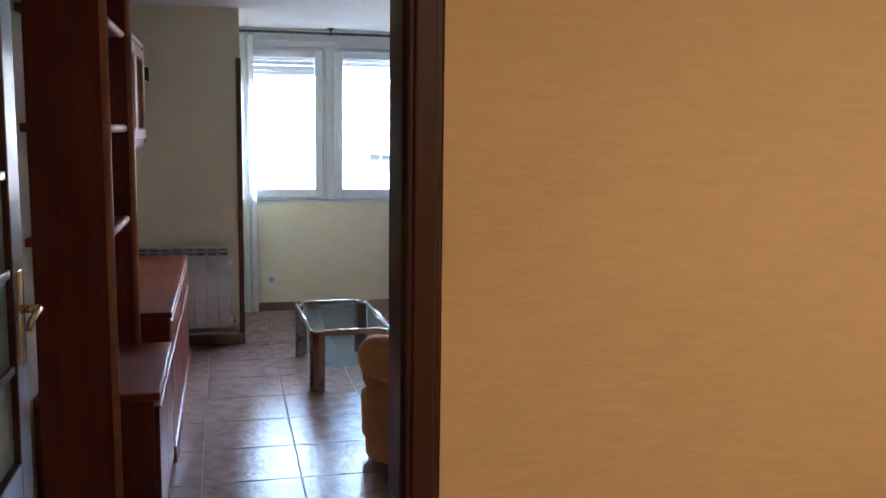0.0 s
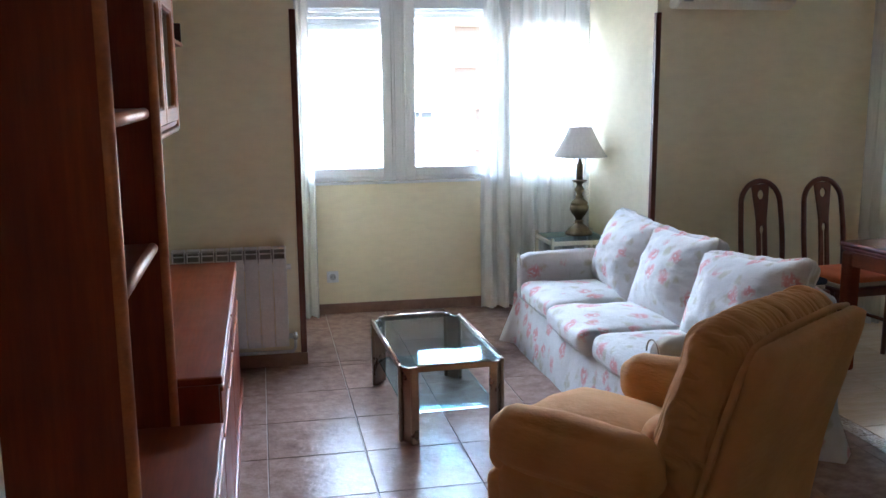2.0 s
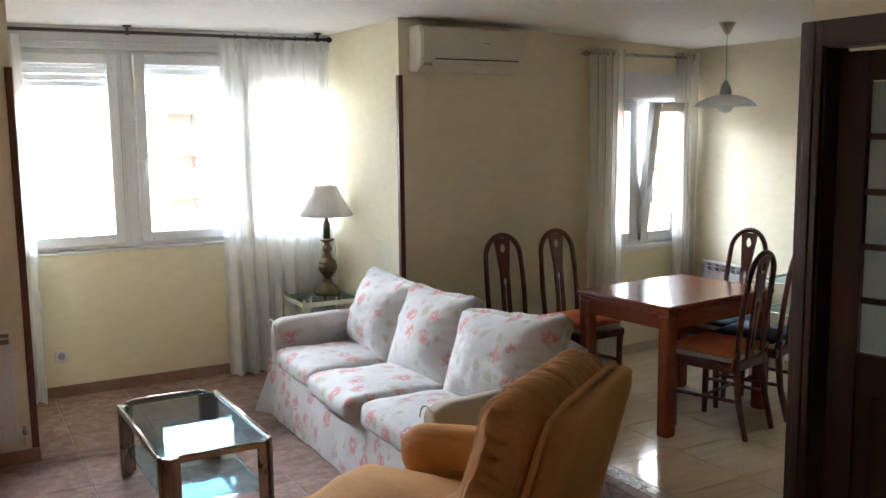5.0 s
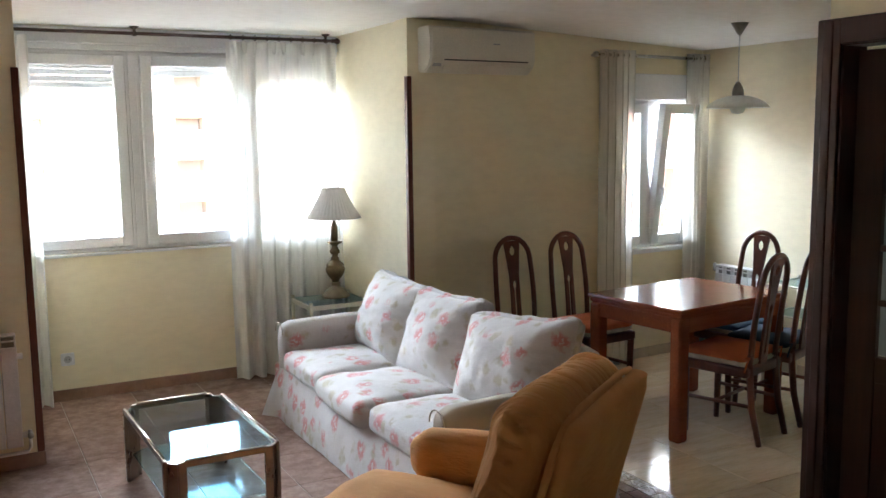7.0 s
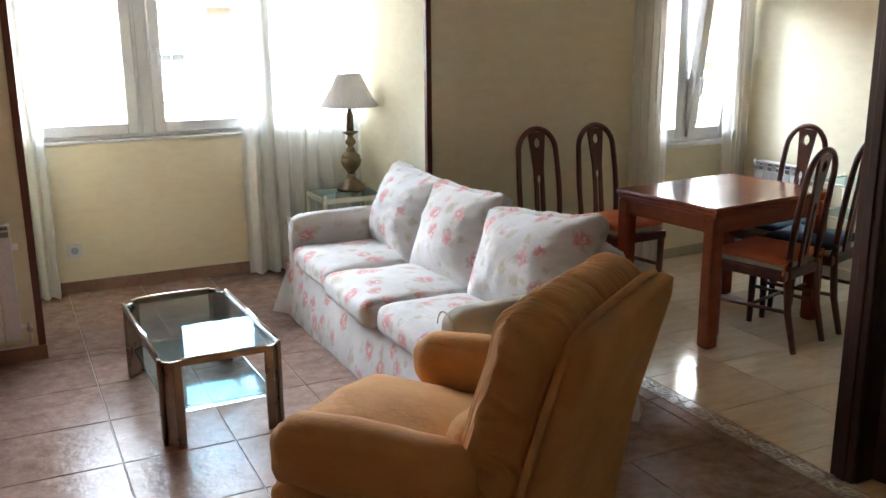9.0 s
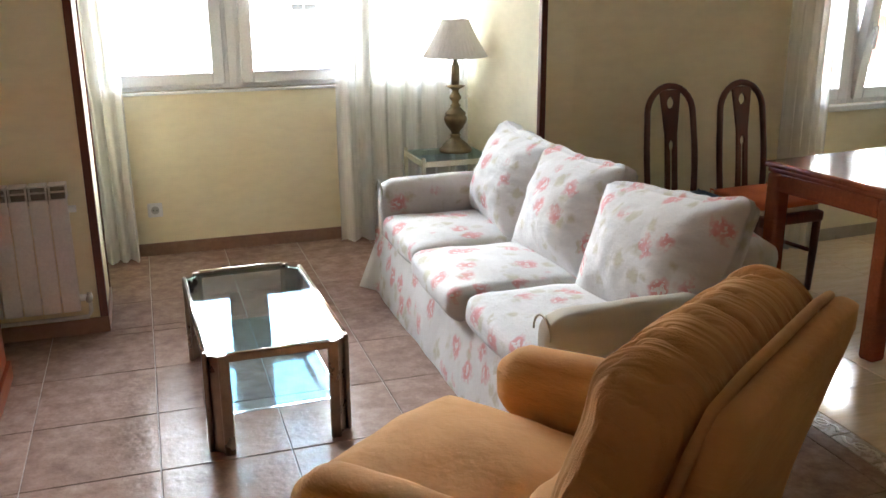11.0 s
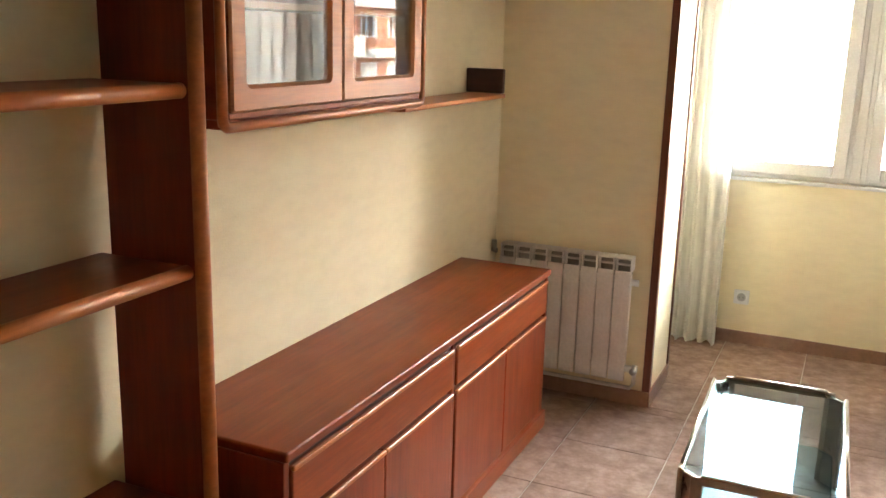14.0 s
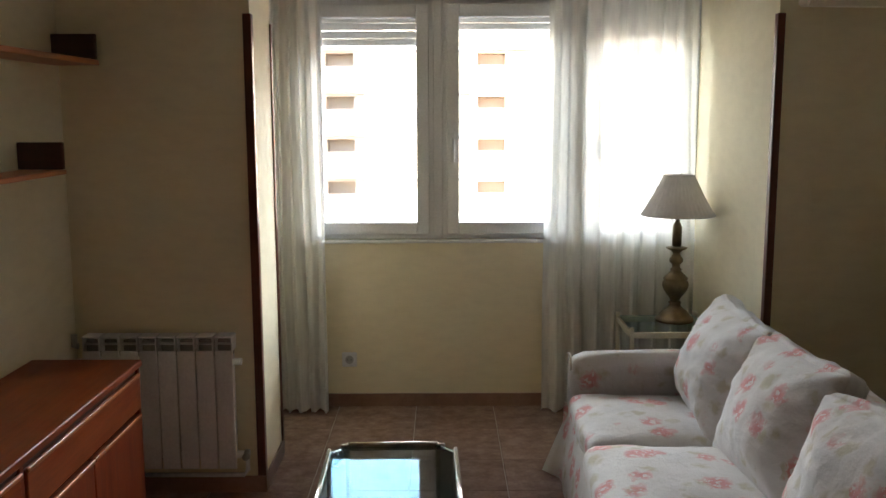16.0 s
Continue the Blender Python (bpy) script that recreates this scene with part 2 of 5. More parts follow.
CREAM = plaster("cream_wall_paint", (0.84, 0.755, 0.54), (0.885, 0.81, 0.60), (0.6, 0.6, 1.6))
PEACH = plaster("peach_wall_paint", (0.72, 0.52, 0.25), (0.79, 0.58, 0.29), (0.9, 0.9, 6.0))
CEILING = plaster("ceiling_paint", (0.85, 0.83, 0.79), (0.89, 0.87, 0.83), (1, 1, 1))
TILE = tile_mat("rosy_floor_tile", ((0.22, 0.14, 0.112), (0.31, 0.212, 0.17), (0.41, 0.3, 0.25)), 0.1, 13.0, 0.7, False, 0.019)
MARBLE = tile_mat("polished_cream_marble", ((0.70, 0.53, 0.34), (0.78, 0.62, 0.43), (0.83, 0.69, 0.51)), 0.08, 3.0, 0.05, True, 0.4)
BORDER = tile_mat("border_tile", ((0.34, 0.26, 0.19), (0.43, 0.34, 0.26), (0.5, 0.42, 0.33)), 0.25, 9.0, 0.2)
BORDER_PALE = mat("border_scroll_glaze", (0.6, 0.53, 0.42), (0.66, 0.58, 0.47), 0.3)
GROUT = mat("grey_grout", (0.46, 0.4, 0.35), (0.55, 0.49, 0.43), 0.9, scale=3)
SKIRT = tile_mat("skirting_tile", ((0.24, 0.14, 0.10), (0.32, 0.19, 0.14), (0.38, 0.24, 0.18)), 0.3, 8.0, 0.1)
MAHOGANY_Y = wood("red_mahogany_along", (0.19, 0.030, 0.007), (0.31, 0.064, 0.014), 0.37, "y", 0.0, 0.3)
MAHOGANY_Z = wood("red_mahogany_upright", (0.15, 0.024, 0.009), (0.26, 0.05, 0.015), 0.34, "z", 0.0, 0.3)
MAHOGANY_X = wood("red_mahogany_cross", (0.19, 0.030, 0.007), (0.31, 0.064, 0.014), 0.37, "x", 0.0, 0.3)
# lighter mahogany, with the light on edges and fronts put into its colour
LIT_MAHOGANY = wood("lit_mahogany", (0.4, 0.115, 0.032), (0.54, 0.175, 0.052), 0.37, "y", 0.1)
SAPELE = wood("dark_sapele_door", (0.036, 0.012, 0.009), (0.072, 0.023, 0.015), 0.37, "z", 0.2)
CHERRY = wood("cherry_table_wood", (0.25, 0.06, 0.023), (0.32, 0.085, 0.032), 0.17, "x", 0.05, 0.3)
CHAIR_WOOD = wood("dark_cherry_chair_wood", (0.095, 0.022, 0.013), (0.17, 0.042, 0.02), 0.37, "z", 0.3)
# mahogany with shade put into its colour, for recessed and away-facing parts
SHADED_MAHOGANY = wood("shaded_mahogany", (0.05, 0.014, 0.008), (0.08, 0.022, 0.012), 0.4, "x")
FLORAL = floral()
COVER = mat("plain_cover_cloth", (0.5, 0.44, 0.355), (0.56, 0.5, 0.41), 0.9, scale=5, fine=380, bump_strength=0.3)
VELOUR = velour("ochre_velour", (0.5, 0.235, 0.075), (0.63, 0.32, 0.12))
GATHERED = velour("gathered_ochre_velour", (0.5, 0.235, 0.075), (0.63, 0.32, 0.12), True)
WHITE_PVC = mat("white_window_plastic", (0.76, 0.77, 0.78), (0.8, 0.8, 0.8), 0.35, bump_strength=0.03)
WHITE_METAL = mat("white_radiator_enamel", (0.78, 0.77, 0.75), (0.84, 0.83, 0.81), 0.35, bump_strength=0.05)
# grey that stands for the shade inside the radiator slots
SLOT_SHADE = mat("radiator_slot_shade", (0.32, 0.31, 0.29), (0.38, 0.37, 0.35), 0.7)
AC_WHITE = mat("ivory_plastic", (0.78, 0.74, 0.63), (0.82, 0.78, 0.67), 0.35, bump_strength=0.04)
BLACK = mat("black_plastic", (0.02, 0.02, 0.02), (0.035, 0.035, 0.035), 0.5)
CHROME = mat("aged_chrome", (0.5, 0.47, 0.42), (0.62, 0.59, 0.54), 0.18, 1.0, scale=12, bump_strength=0.05)
BRONZE_LEG = mat("bronzed_metal", (0.2, 0.15, 0.11), (0.3, 0.23, 0.17), 0.3, 1.0, scale=10, bump_strength=0.06)
BRASS = mat("polished_brass", (0.66, 0.46, 0.18), (0.76, 0.55, 0.24), 0.2, 1.0, scale=14, bump_strength=0.05)
PALE_BRASS = mat("pale_brass_tube", (0.68, 0.64, 0.5), (0.76, 0.72, 0.58), 0.38, 0.35, scale=14, bump_strength=0.05)
OLD_BRASS = mat("antique_brass", (0.13, 0.1, 0.065), (0.25, 0.19, 0.115), 0.4, 1.0, scale=16, bump_strength=0.05)
SHUTTER = sheer("pale_shutter_slat", (0.76, 0.76, 0.74), 0.0, 0.12)
SHADE = sheer("white_pleated_shade", (0.72, 0.69, 0.68), 0.0, 0.15)
SHEER = sheer("white_sheer_curtain", (0.9, 0.89, 0.85), 0.06, 0.32)
VOILE = sheer("beige_voile_curtain", (0.86, 0.83, 0.78), 0.25, 0.7)
PANE = thin_glass("window_pane_glass", (0.98, 0.99, 0.99), 0.02, 0.5)
CAB_GLASS = thin_glass("cabinet_glass", (0.78, 0.78, 0.76), 0.035, 0.45)
# last colour of these two puts a blue sky reflection into the gloss
SHELF_GLASS = thin_glass("lower_shelf_glass", (0.78, 0.92, 0.97), 0.003, 0.09, (0.4, 0.74, 1.0))
TABLE_GLASS = thin_glass("table_glass", (0.84, 0.93, 0.95), 0.005, 0.14, (0.45, 0.76, 1.0))
GLASS_EDGE = glass("green_glass_edge", (0.25, 0.55, 0.5), 0.1)
FROSTED = sheer("frosted_door_glass", (0.45, 0.5, 0.53), 0.3, 0.35)
OPAL = sheer("opal_glass", (0.82, 0.84, 0.8), 0.0, 0.5)
STEEL = mat("brushed_steel", (0.4, 0.38, 0.34), (0.5, 0.48, 0.44), 0.3, 1.0, scale=20)
ORANGE_CLOTH = mat("orange_seat_cloth", (0.6, 0.145, 0.055), (0.72, 0.2, 0.075), 0.9, scale=9, fine=320, bump_strength=0.3)
BLUE_CLOTH = mat("navy_seat_cloth", (0.012, 0.03, 0.06), (0.02, 0.05, 0.09), 0.9, scale=9, fine=320, bump_strength=0.3)
STRAW = mat("pale_seat_pad", (0.6, 0.52, 0.4), (0.66, 0.58, 0.46), 0.9, scale=9)
BRICK = mat("far_red_brick", (0.36, 0.15, 0.095), (0.44, 0.2, 0.13), 0.9, scale=0.35, fine=9.0)
STUCCO = mat("far_pale_stucco", (0.58, 0.47, 0.38), (0.66, 0.55, 0.46), 0.9, scale=0.35, fine=9.0)
BAND = mat("far_white_band", (0.72, 0.7, 0.66), (0.8, 0.78, 0.74), 0.8, scale=0.4, fine=6.0)
FAR_GLASS = mat("far_dark_window", (0.05, 0.055, 0.06), (0.09, 0.1, 0.11), 0.2, scale=0.5, fine=3.0)
ASPHALT = mat("street_asphalt", (0.045, 0.045, 0.046), (0.06, 0.06, 0.06), 0.9, scale=0.2, fine=8.0)
SOCKET_GREY = mat("grey_socket_plastic", (0.4, 0.4, 0.4), (0.46, 0.46, 0.46), 0.5)
LAMP_GLOW = glow("lit_lamp_glass", (1.0, 0.6, 0.28), 3.0)


# ---- mesh helpers ----
def box(bm, lo, hi, bevel=0.0, seg=2, m=None):
    before = set(bm.verts)
    for v in bmesh.ops.create_cube(bm, size=1.0)["verts"]:
        v.co = Vector([lo[k] + (v.co[k] + 0.5) * (hi[k] - lo[k]) for k in range(3)])
    if bevel:
        es = [e for e in bm.edges if e.verts[0] not in before]
        bmesh.ops.bevel(bm, geom=es, offset=bevel, segments=seg, affect="EDGES", profile=0.5)
    vs = [v for v in bm.verts if v not in before]
    if m is not None:
        bmesh.ops.transform(bm, matrix=m, verts=vs)
    return vs


def tube(bm, pts, r, seg=10, closed=False, flat=1.0):
    """A round bar along points; r may be one radius or one a point."""
    pts = [Vector(p) for p in pts]
    n, rings = len(pts), []
    for i, p in enumerate(pts):
        a = pts[i - 1] if (i or closed) else p
        b = pts[(i + 1) % n] if (i < n - 1 or closed) else p
        d = (b - a).normalized()
        s = d.cross(Vector((0, 0, 1)))
        s = Vector((1, 0, 0)) if s.length < 1e-4 else s.normalized()
        u = s.cross(d).normalized()
        rad = r[i] if isinstance(r, (list, tuple)) else r
        rings.append([bm.verts.new(p + rad * (math.cos(2 * math.pi * k / seg) * s + flat * math.sin(2 * math.pi * k / seg) * u)) for k in range(seg)])
    for i in range(n if closed else n - 1):
        a, b = rings[i], rings[(i + 1) % n]
        for k in range(seg):
            bm.faces.new((a[k], a[(k + 1) % seg], b[(k + 1) % seg], b[k]))
    if not closed:
        bm.faces.new(rings[0][::-1])
        bm.faces.new(rings[-1])


def lathe(bm, profile, centre=(0, 0, 0), seg=32, cap=True, ripple=0.0, waves=0):
    """Profile of (radius, height) turned about z."""
    rings = []
    for r, z in profile:
        rings.append([bm.verts.new((centre[0] + r * (1 + ripple * math.cos(waves * 2 * math.pi * k / seg)) * math.cos(2 * math.pi * k / seg),
                                    centre[1] + r * (1 + ripple * math.cos(waves * 2 * math.pi * k / seg)) * math.sin(2 * math.pi * k / seg), centre[2] + z)) for k in range(seg)])
    for a, b in zip(rings, rings[1:]):
        for k in range(seg):
            bm.faces.new((a[k], a[(k + 1) % seg], b[(k + 1) % seg], b[k]))
    if cap:
        bm.faces.new(rings[0][::-1])
        bm.faces.new(rings[-1])


def soft_box(bm, size, radius, cuts=10, crown=(0, 0, 0), wrinkle=0.0, scale=4.0, m=None, seed=0.0, shape=None):
    """A rounded, padded box round the origin with swelling faces and creases."""
    before = set(bm.verts)
    bmesh.ops.create_cube(bm, size=2.0)
    es = [e for e in bm.edges if e.verts[0] not in before]
    bmesh.ops.subdivide_edges(bm, edges=es, cuts=cuts, use_grid_fill=True)
    vs = [v for v in bm.verts if v not in before]
    half = Vector(size) / 2
    for v in vs:
        p = v.co.copy()
        q = Vector([p[k] * half[k] for k in range(3)])
        c = Vector([max(-(half[k] - radius), min(half[k] - radius, q[k])) for k in range(3)])
        d = q - c
        if d.length > 1e-6:
            q = c + d.normalized() * radius
        for k in range(3):
            a, b = (k + 1) % 3, (k + 2) % 3
            q[k] += (1 if p[k] > 0 else -1) * abs(p[k]) ** 3 * crown[k] * (1 - p[a] ** 2) * (1 - p[b] ** 2)
        if wrinkle:
            w = noise.noise(Vector((q.x * scale + seed, q.y * scale, q.z * scale))) + 0.5 * noise.noise(q * scale * 2.7 + Vector((seed, 3, 1)))
            q += (d.normalized() if d.length > 1e-6 else Vector((0, 0, 1))) * w * wrinkle
        if shape:
            q = shape(q, p)
        v.co = m @ q if m is not None else q
    return vs


def mesh_object(name, bm, material, smooth=False):
    bmesh.ops.recalc_face_normals(bm, faces=bm.faces)
    me = bpy.data.meshes.new(name)
    bm.to_mesh(me)
    bm.free()
    me.materials.append(material)
    if smooth:
        for f in me.polygons:
            f.use_smooth = True
    return new(name, me)


def part(name, bm, material, parent, label="", smooth=False):
    ob = mesh_object(name, bm, material, smooth)
    ob.parent = parent
    return tagged(ob, label) if label else ob


def thing(name, label, category, m, group=""):
    ob = new(name)
    ob.empty_display_size = 0.1
    ob.matrix_basis = m
    return tagged(ob, label, category, group)


def structure(name, bm, material, label="", category="", smooth=False):
    return tagged(mesh_object(name, bm, material, smooth), label, category, "", "structure")


def boxes(*list_of):
    bm = bmesh.new()
    for lo, hi, *rest in list_of:
        box(bm, lo, hi, *rest)
    return bm


def box_part(name, lo, hi, material, parent, bevel=0.003, label="", seg=2, m=None):
    bm = bmesh.new()
    box(bm, lo, hi, bevel, seg, m)
    return part(name, bm, material, parent, label)


# ---- large structure ----
WEST, NORTH, SOUTH, ALCOVE, COL = 0.095, 7.02, 1.91, 8.21, 0.89
TOP = 2.41
SLANT = math.tan(radians(4.0))
EAST = 5.68


def north_y(x):
    return NORTH + (x - 3.07) * SLANT


# floor bed under the tiles
structure("floor", boxes(((-1.2, -1.6, -0.12), (6.0, 9.0, -0.004))), GROUT, "grey grout bed of the tiled floor", "floor")
structure("wall_west", boxes(((WEST - 0.15, SOUTH, 0), (WEST, NORTH + 0.45, TOP + 0.1))), CREAM, "cream painted plaster wall behind the sideboard", "wall")
structure("wall_radiator", boxes(((WEST, NORTH, 0), (COL, NORTH + 0.45, TOP + 0.1))), CREAM, "cream wall stub behind the radiator", "wall")
structure("wall_alcove_west", boxes(((0.4, NORTH + 0.45, 0), (0.55, ALCOVE + 0.16, TOP + 0.1))), CREAM, "cream side wall of the window bay", "wall")
structure("wall_alcove_east", boxes(((3.09, NORTH + 0.16, 0), (3.25, ALCOVE + 0.16, TOP + 0.1))), CREAM, "cream side wall of the window bay", "wall")
WX0, WX1, WZ0, WZ1 = 0.9, 3.09, 0.962, 2.30
structure("wall_window", boxes(((0.55, ALCOVE, 0), (3.09, ALCOVE + 0.16, WZ0)), ((0.55, ALCOVE, WZ1), (3.09, ALCOVE + 0.16, TOP + 0.1)),
                               ((0.55, ALCOVE, WZ0), (WX0, ALCOVE + 0.16, WZ1))), CREAM, "cream wall below and above the bay window", "wall")
# north wall of the dining part, turned a little, with its window opening
NM = Matrix.Translation((3.07, NORTH, 0)) @ Matrix.Rotation(radians(4.0), 4, "Z")
DX0, DX1, DZ0, DZ1 = 1.76, 2.50, 0.83, 2.12
bm = bmesh.new()
for lo, hi in (((0.02, 0, 0), (DX0, 0.16, 2.6)), ((DX1, 0, 0), (2.85, 0.16, 2.6)), ((DX0, 0, 0), (DX1, 0.16, DZ0)), ((DX0, 0, DZ1), (DX1, 0.16, 2.6))):
    box(bm, lo, hi, m=NM)
structure("wall_north", bm, CREAM, "cream wall with the air conditioner and dining window", "wall")
structure("wall_east", boxes(((EAST, 1.2, 0), (EAST + 0.15, 7.4, 2.6))), CREAM, "cream wall of the dining corner", "wall")
# south wall with the doorway from the hall
structure("wall_south", boxes(((-1.1, 1.79, 0), (0.16, SOUTH, TOP + 0.1)), ((1.09, 1.79, 0), (3.42, SOUTH, TOP + 0.1)), ((0.16, 1.79, 2.1), (1.09, SOUTH, TOP + 0.1))), CREAM, "cream wall round the doorway", "wall")
structure("wall_hall_face", boxes(((1.122, 1.774, 0), (3.42, 1.789, TOP))), PEACH, "peach painted hall wall beside the doorway", "wall")
structure("wall_hall_west", boxes(((-1.1, -1.5, 0), (-0.95, 1.79, TOP + 0.1))), PEACH, "peach painted hall wall", "wall")
structure("wall_hall_back", boxes(((-1.1, -1.65, 0), (3.57, -1.5, TOP + 0.1))), PEACH, "peach painted hall wall", "wall")
structure("wall_hall_east", boxes(((3.42, -1.5, 0), (3.57, 1.79, TOP + 0.1))), PEACH, "peach painted hall wall", "wall")
# partition with the second door, ending in its casing
PX, PY = 3.475, 4.29
structure("wall_partition", boxes(((PX, 1.79, 0), (PX + 0.12, 3.38, TOP + 0.1)), ((PX, PY - 0.04, 0), (PX + 0.12, PY, TOP + 0.1)), ((PX, 3.38, 2.05), (PX + 0.12, PY - 0.04, TOP + 0.1))), CREAM, "cream partition wall with a door", "wall")
structure("wall_dining_south", boxes(((PX + 0.12, 1.2, 0), (EAST, 1.35, TOP + 0.2))), CREAM, "plain cream wall", "wall")
bm = boxes(((-1.2, -1.65, TOP), (3.42, 9.0, TOP + 0.12)))
structure("ceiling", bm, CEILING, "off-white painted ceiling", "ceiling")
bm = bmesh.new()
for v in box(bm, (3.42, 1.2, TOP), (6.0, 7.6, TOP + 0.12)):
    v.co.z -= max(0.0, (v.co.x - 3.42)) * 0.045
structure("ceiling_dining", bm, CEILING, "off-white painted ceiling over the dining corner", "ceiling")
# skirting
for k, (lo, hi) in enumerate((((0.552, ALCOVE - 0.012, 0), (3.088, ALCOVE - 0.001, 0.075)), ((WEST, NORTH - 0.012, 0), (COL + 0.004, NORTH - 0.001, 0.075)),
                              ((COL + 0.001, NORTH - 0.012, 0), (COL + 0.011, NORTH + 0.45, 0.075)),
                              ((3.078, NORTH + 0.1, 0), (3.089, ALCOVE - 0.013, 0.075)), ((WEST + 0.001, SOUTH, 0), (WEST + 0.012, 3.6, 0.075)))):
    structure("baseboard", boxes((lo, hi, 0.003)), SKIRT, "brown tile skirting along the wall", "baseboard")
bm = bmesh.new()
box(bm, (0.03, -0.012, 0), (2.59, -0.001, 0.075), 0.003, m=NM)
structure("baseboard", bm, mat("pale_skirting", (0.5, 0.43, 0.33), (0.56, 0.48, 0.38), 0.3), "pale marble skirting along the wall", "baseboard")
structure("baseboard", boxes(((EAST - 0.012, 1.4, 0), (EAST - 0.001, 7.15, 0.075), 0.003)), bpy.data.materials["pale_skirting"], "pale marble skirting along the wall", "baseboard")
# dark wooden corner guards of the bay
structure("corner_trim", boxes(((COL - 0.028, NORTH - 0.008, 0.075), (COL + 0.006, NORTH - 0.0005, 2.065), 0.003), ((COL + 0.0005, NORTH - 0.008, 0.075), (COL + 0.008, NORTH + 0.03, 2.065), 0.003)), CHAIR_WOOD, "dark wooden corner guard strip", "trim")
structure("corner_trim", boxes(((COL + 0.0005, NORTH + 0.425, 0.075), (COL + 0.008, NORTH + 0.456, 2.065), 0.003)), CHAIR_WOOD, "dark wooden corner guard strip", "trim")
structure("corner_trim", boxes(((3.062, NORTH - 0.008, 0), (3.094, NORTH - 0.0005, 2.06), 0.003), ((3.062, NORTH - 0.008, 0), (3.069, NORTH + 0.03, 2.06), 0.003)), CHAIR_WOOD, "dark wooden corner guard strip", "trim")
structure("wall_bay_corner", boxes(((3.07, NORTH, 0), (3.25, NORTH + 0.16, TOP + 0.1))), CREAM, "cream corner of the window bay", "wall")


# ---- doors ----
def casing(name, m, width, height, wall, mat_used, face_w=0.09, label="dark wooden door frame"):
    """Door frame round an opening along local x, wall thickness along local y."""
    t = thing(name, label, "door frame", m)
    t["kind"] = "structure"
    for side in (0, 1):
        a, b = (0.0, 0.035) if side == 0 else (width - 0.035, width)
        box_part("jamb", (a, 0.0, 0), (b, wall, height), mat_used, t, 0.003)
        for y0, y1 in ((-0.018, -0.0005), (wall + 0.0005, wall + 0.018)):
            c0, c1 = (-face_w + 0.03, 0.03) if side == 0 else (width - 0.03, width + face_w - 0.03)
            bm = bmesh.new()
            box(bm, (c0, y0, 0), (c1, y1, height + face_w - 0.035), 0.005)
            mid = (c0 + c1) / 2
            out = -0.006 if y0 < 0 else 0.006
            box(bm, (mid - 0.02, min(y0, y0 + out), 0), (mid + 0.02, max(y1, y1 + out), height + face_w - 0.04), 0.005)
            part("architrave", bm, mat_used, t)
    box_part("head_jamb", (0.035, 0.0, height - 0.035), (width - 0.035, wall, height), mat_used, t, 0.003)
    for y0, y1 in ((-0.018, -0.0005), (wall + 0.0005, wall + 0.018)):
        box_part("head_architrave", (0.03, y0, height - 0.03), (width - 0.03, y1, height + face_w - 0.035), mat_used, t, 0.005)
    return t


def glazed_leaf(name, m, width, height, cols, rows, low, label):
    """Door leaf along local x from its hinge, with a grid of frosted panes over a panel."""
    t = thing(name, label, "door", m)
    t["kind"] = "structure"
    th = 0.038
    st = 0.11
    for a, b in ((0, st), (width - st, width)):
        box_part("stile", (a, -th / 2, 0), (b, th / 2, height), SAPELE, t, 0.004)
    for a, b in ((0.0, 0.16), (low - 0.1, low), (height - 0.11, height)):
        box_part("rail", (st, -th / 2, a), (width - st, th / 2, b), SAPELE, t, 0.004)
    box_part("panel", (st, -0.01, 0.16), (width - st, 0.01, low - 0.1), SAPELE, t, 0.002)
    box_part("raised_panel", (st + 0.06, -0.017, 0.22), (width - st - 0.06, 0.017, low - 0.16), SAPELE, t, 0.006)
    gw, gh = (width - 2 * st) / cols, (height - 0.11 - low) / rows
    for i in range(1, cols):
        box_part("muntin", (st + i * gw - 0.012, -0.014, low), (st + i * gw + 0.012, 0.014, height - 0.11), SAPELE, t, 0.004)
    for j in range(1, rows):
        box_part("muntin", (st, -0.0145, low + j * gh - 0.012), (width - st, 0.0145, low + j * gh + 0.012), SAPELE, t, 0.004)
    for i in range(cols):
        for j in range(rows):
            box_part("pane", (st + i * gw + 0.006, -0.003, low + j * gh + 0.006), (st + (i + 1) * gw - 0.006, 0.003, low + (j + 1) * gh - 0.006), FROSTED, t, 0)
    for s in (-1, 1):
        bm = bmesh.new()
        hx, hz = width - 0.055, 1.105
        box(bm, (hx - 0.02, s * th / 2 - 0.004, hz - 0.14), (hx + 0.02, s * th / 2 + 0.004, hz + 0.1), 0.003)
        plate = part("handle_plate", bm, BRASS, t, "polished brass back plate")
        bm = bmesh.new()
        y0 = s * th / 2
        tube(bm, [(hx, y0, hz), (hx, y0 + s * 0.02, hz), (hx, y0 + s * 0.045, hz)], [0.012, 0.01, 0.011], 12)
        tube(bm, [(hx, y0 + s * 0.045, hz), (hx - 0.03, y0 + s * 0.05, hz + 0.004), (hx - 0.07, y0 + s * 0.05, hz - 0.002), (hx - 0.11, y0 + s * 0.047, hz - 0.012), (hx - 0.12, y0 + s * 0.045, hz - 0.03)], [0.011, 0.01, 0.009, 0.009, 0.006], 12)
        part("lever", bm, BRASS, plate, "curved brass door lever", True)
    return t


casing("door_frame", pose(0.165, 1.79, 0), 0.925, 2.1, 0.12, SAPELE, 0.061)
glazed_leaf("door_1", pose(0.232, 1.96, 0.01, 0, 0, 88.9), 0.82, 2.03, 3, 5, 0.725, "dark wooden door with frosted glass panes, standing open")
casing("door_frame", pose(PX, PY - 0.03, 0, 0, 0, -90), 0.86, 2.05, 0.12, SAPELE, 0.1)
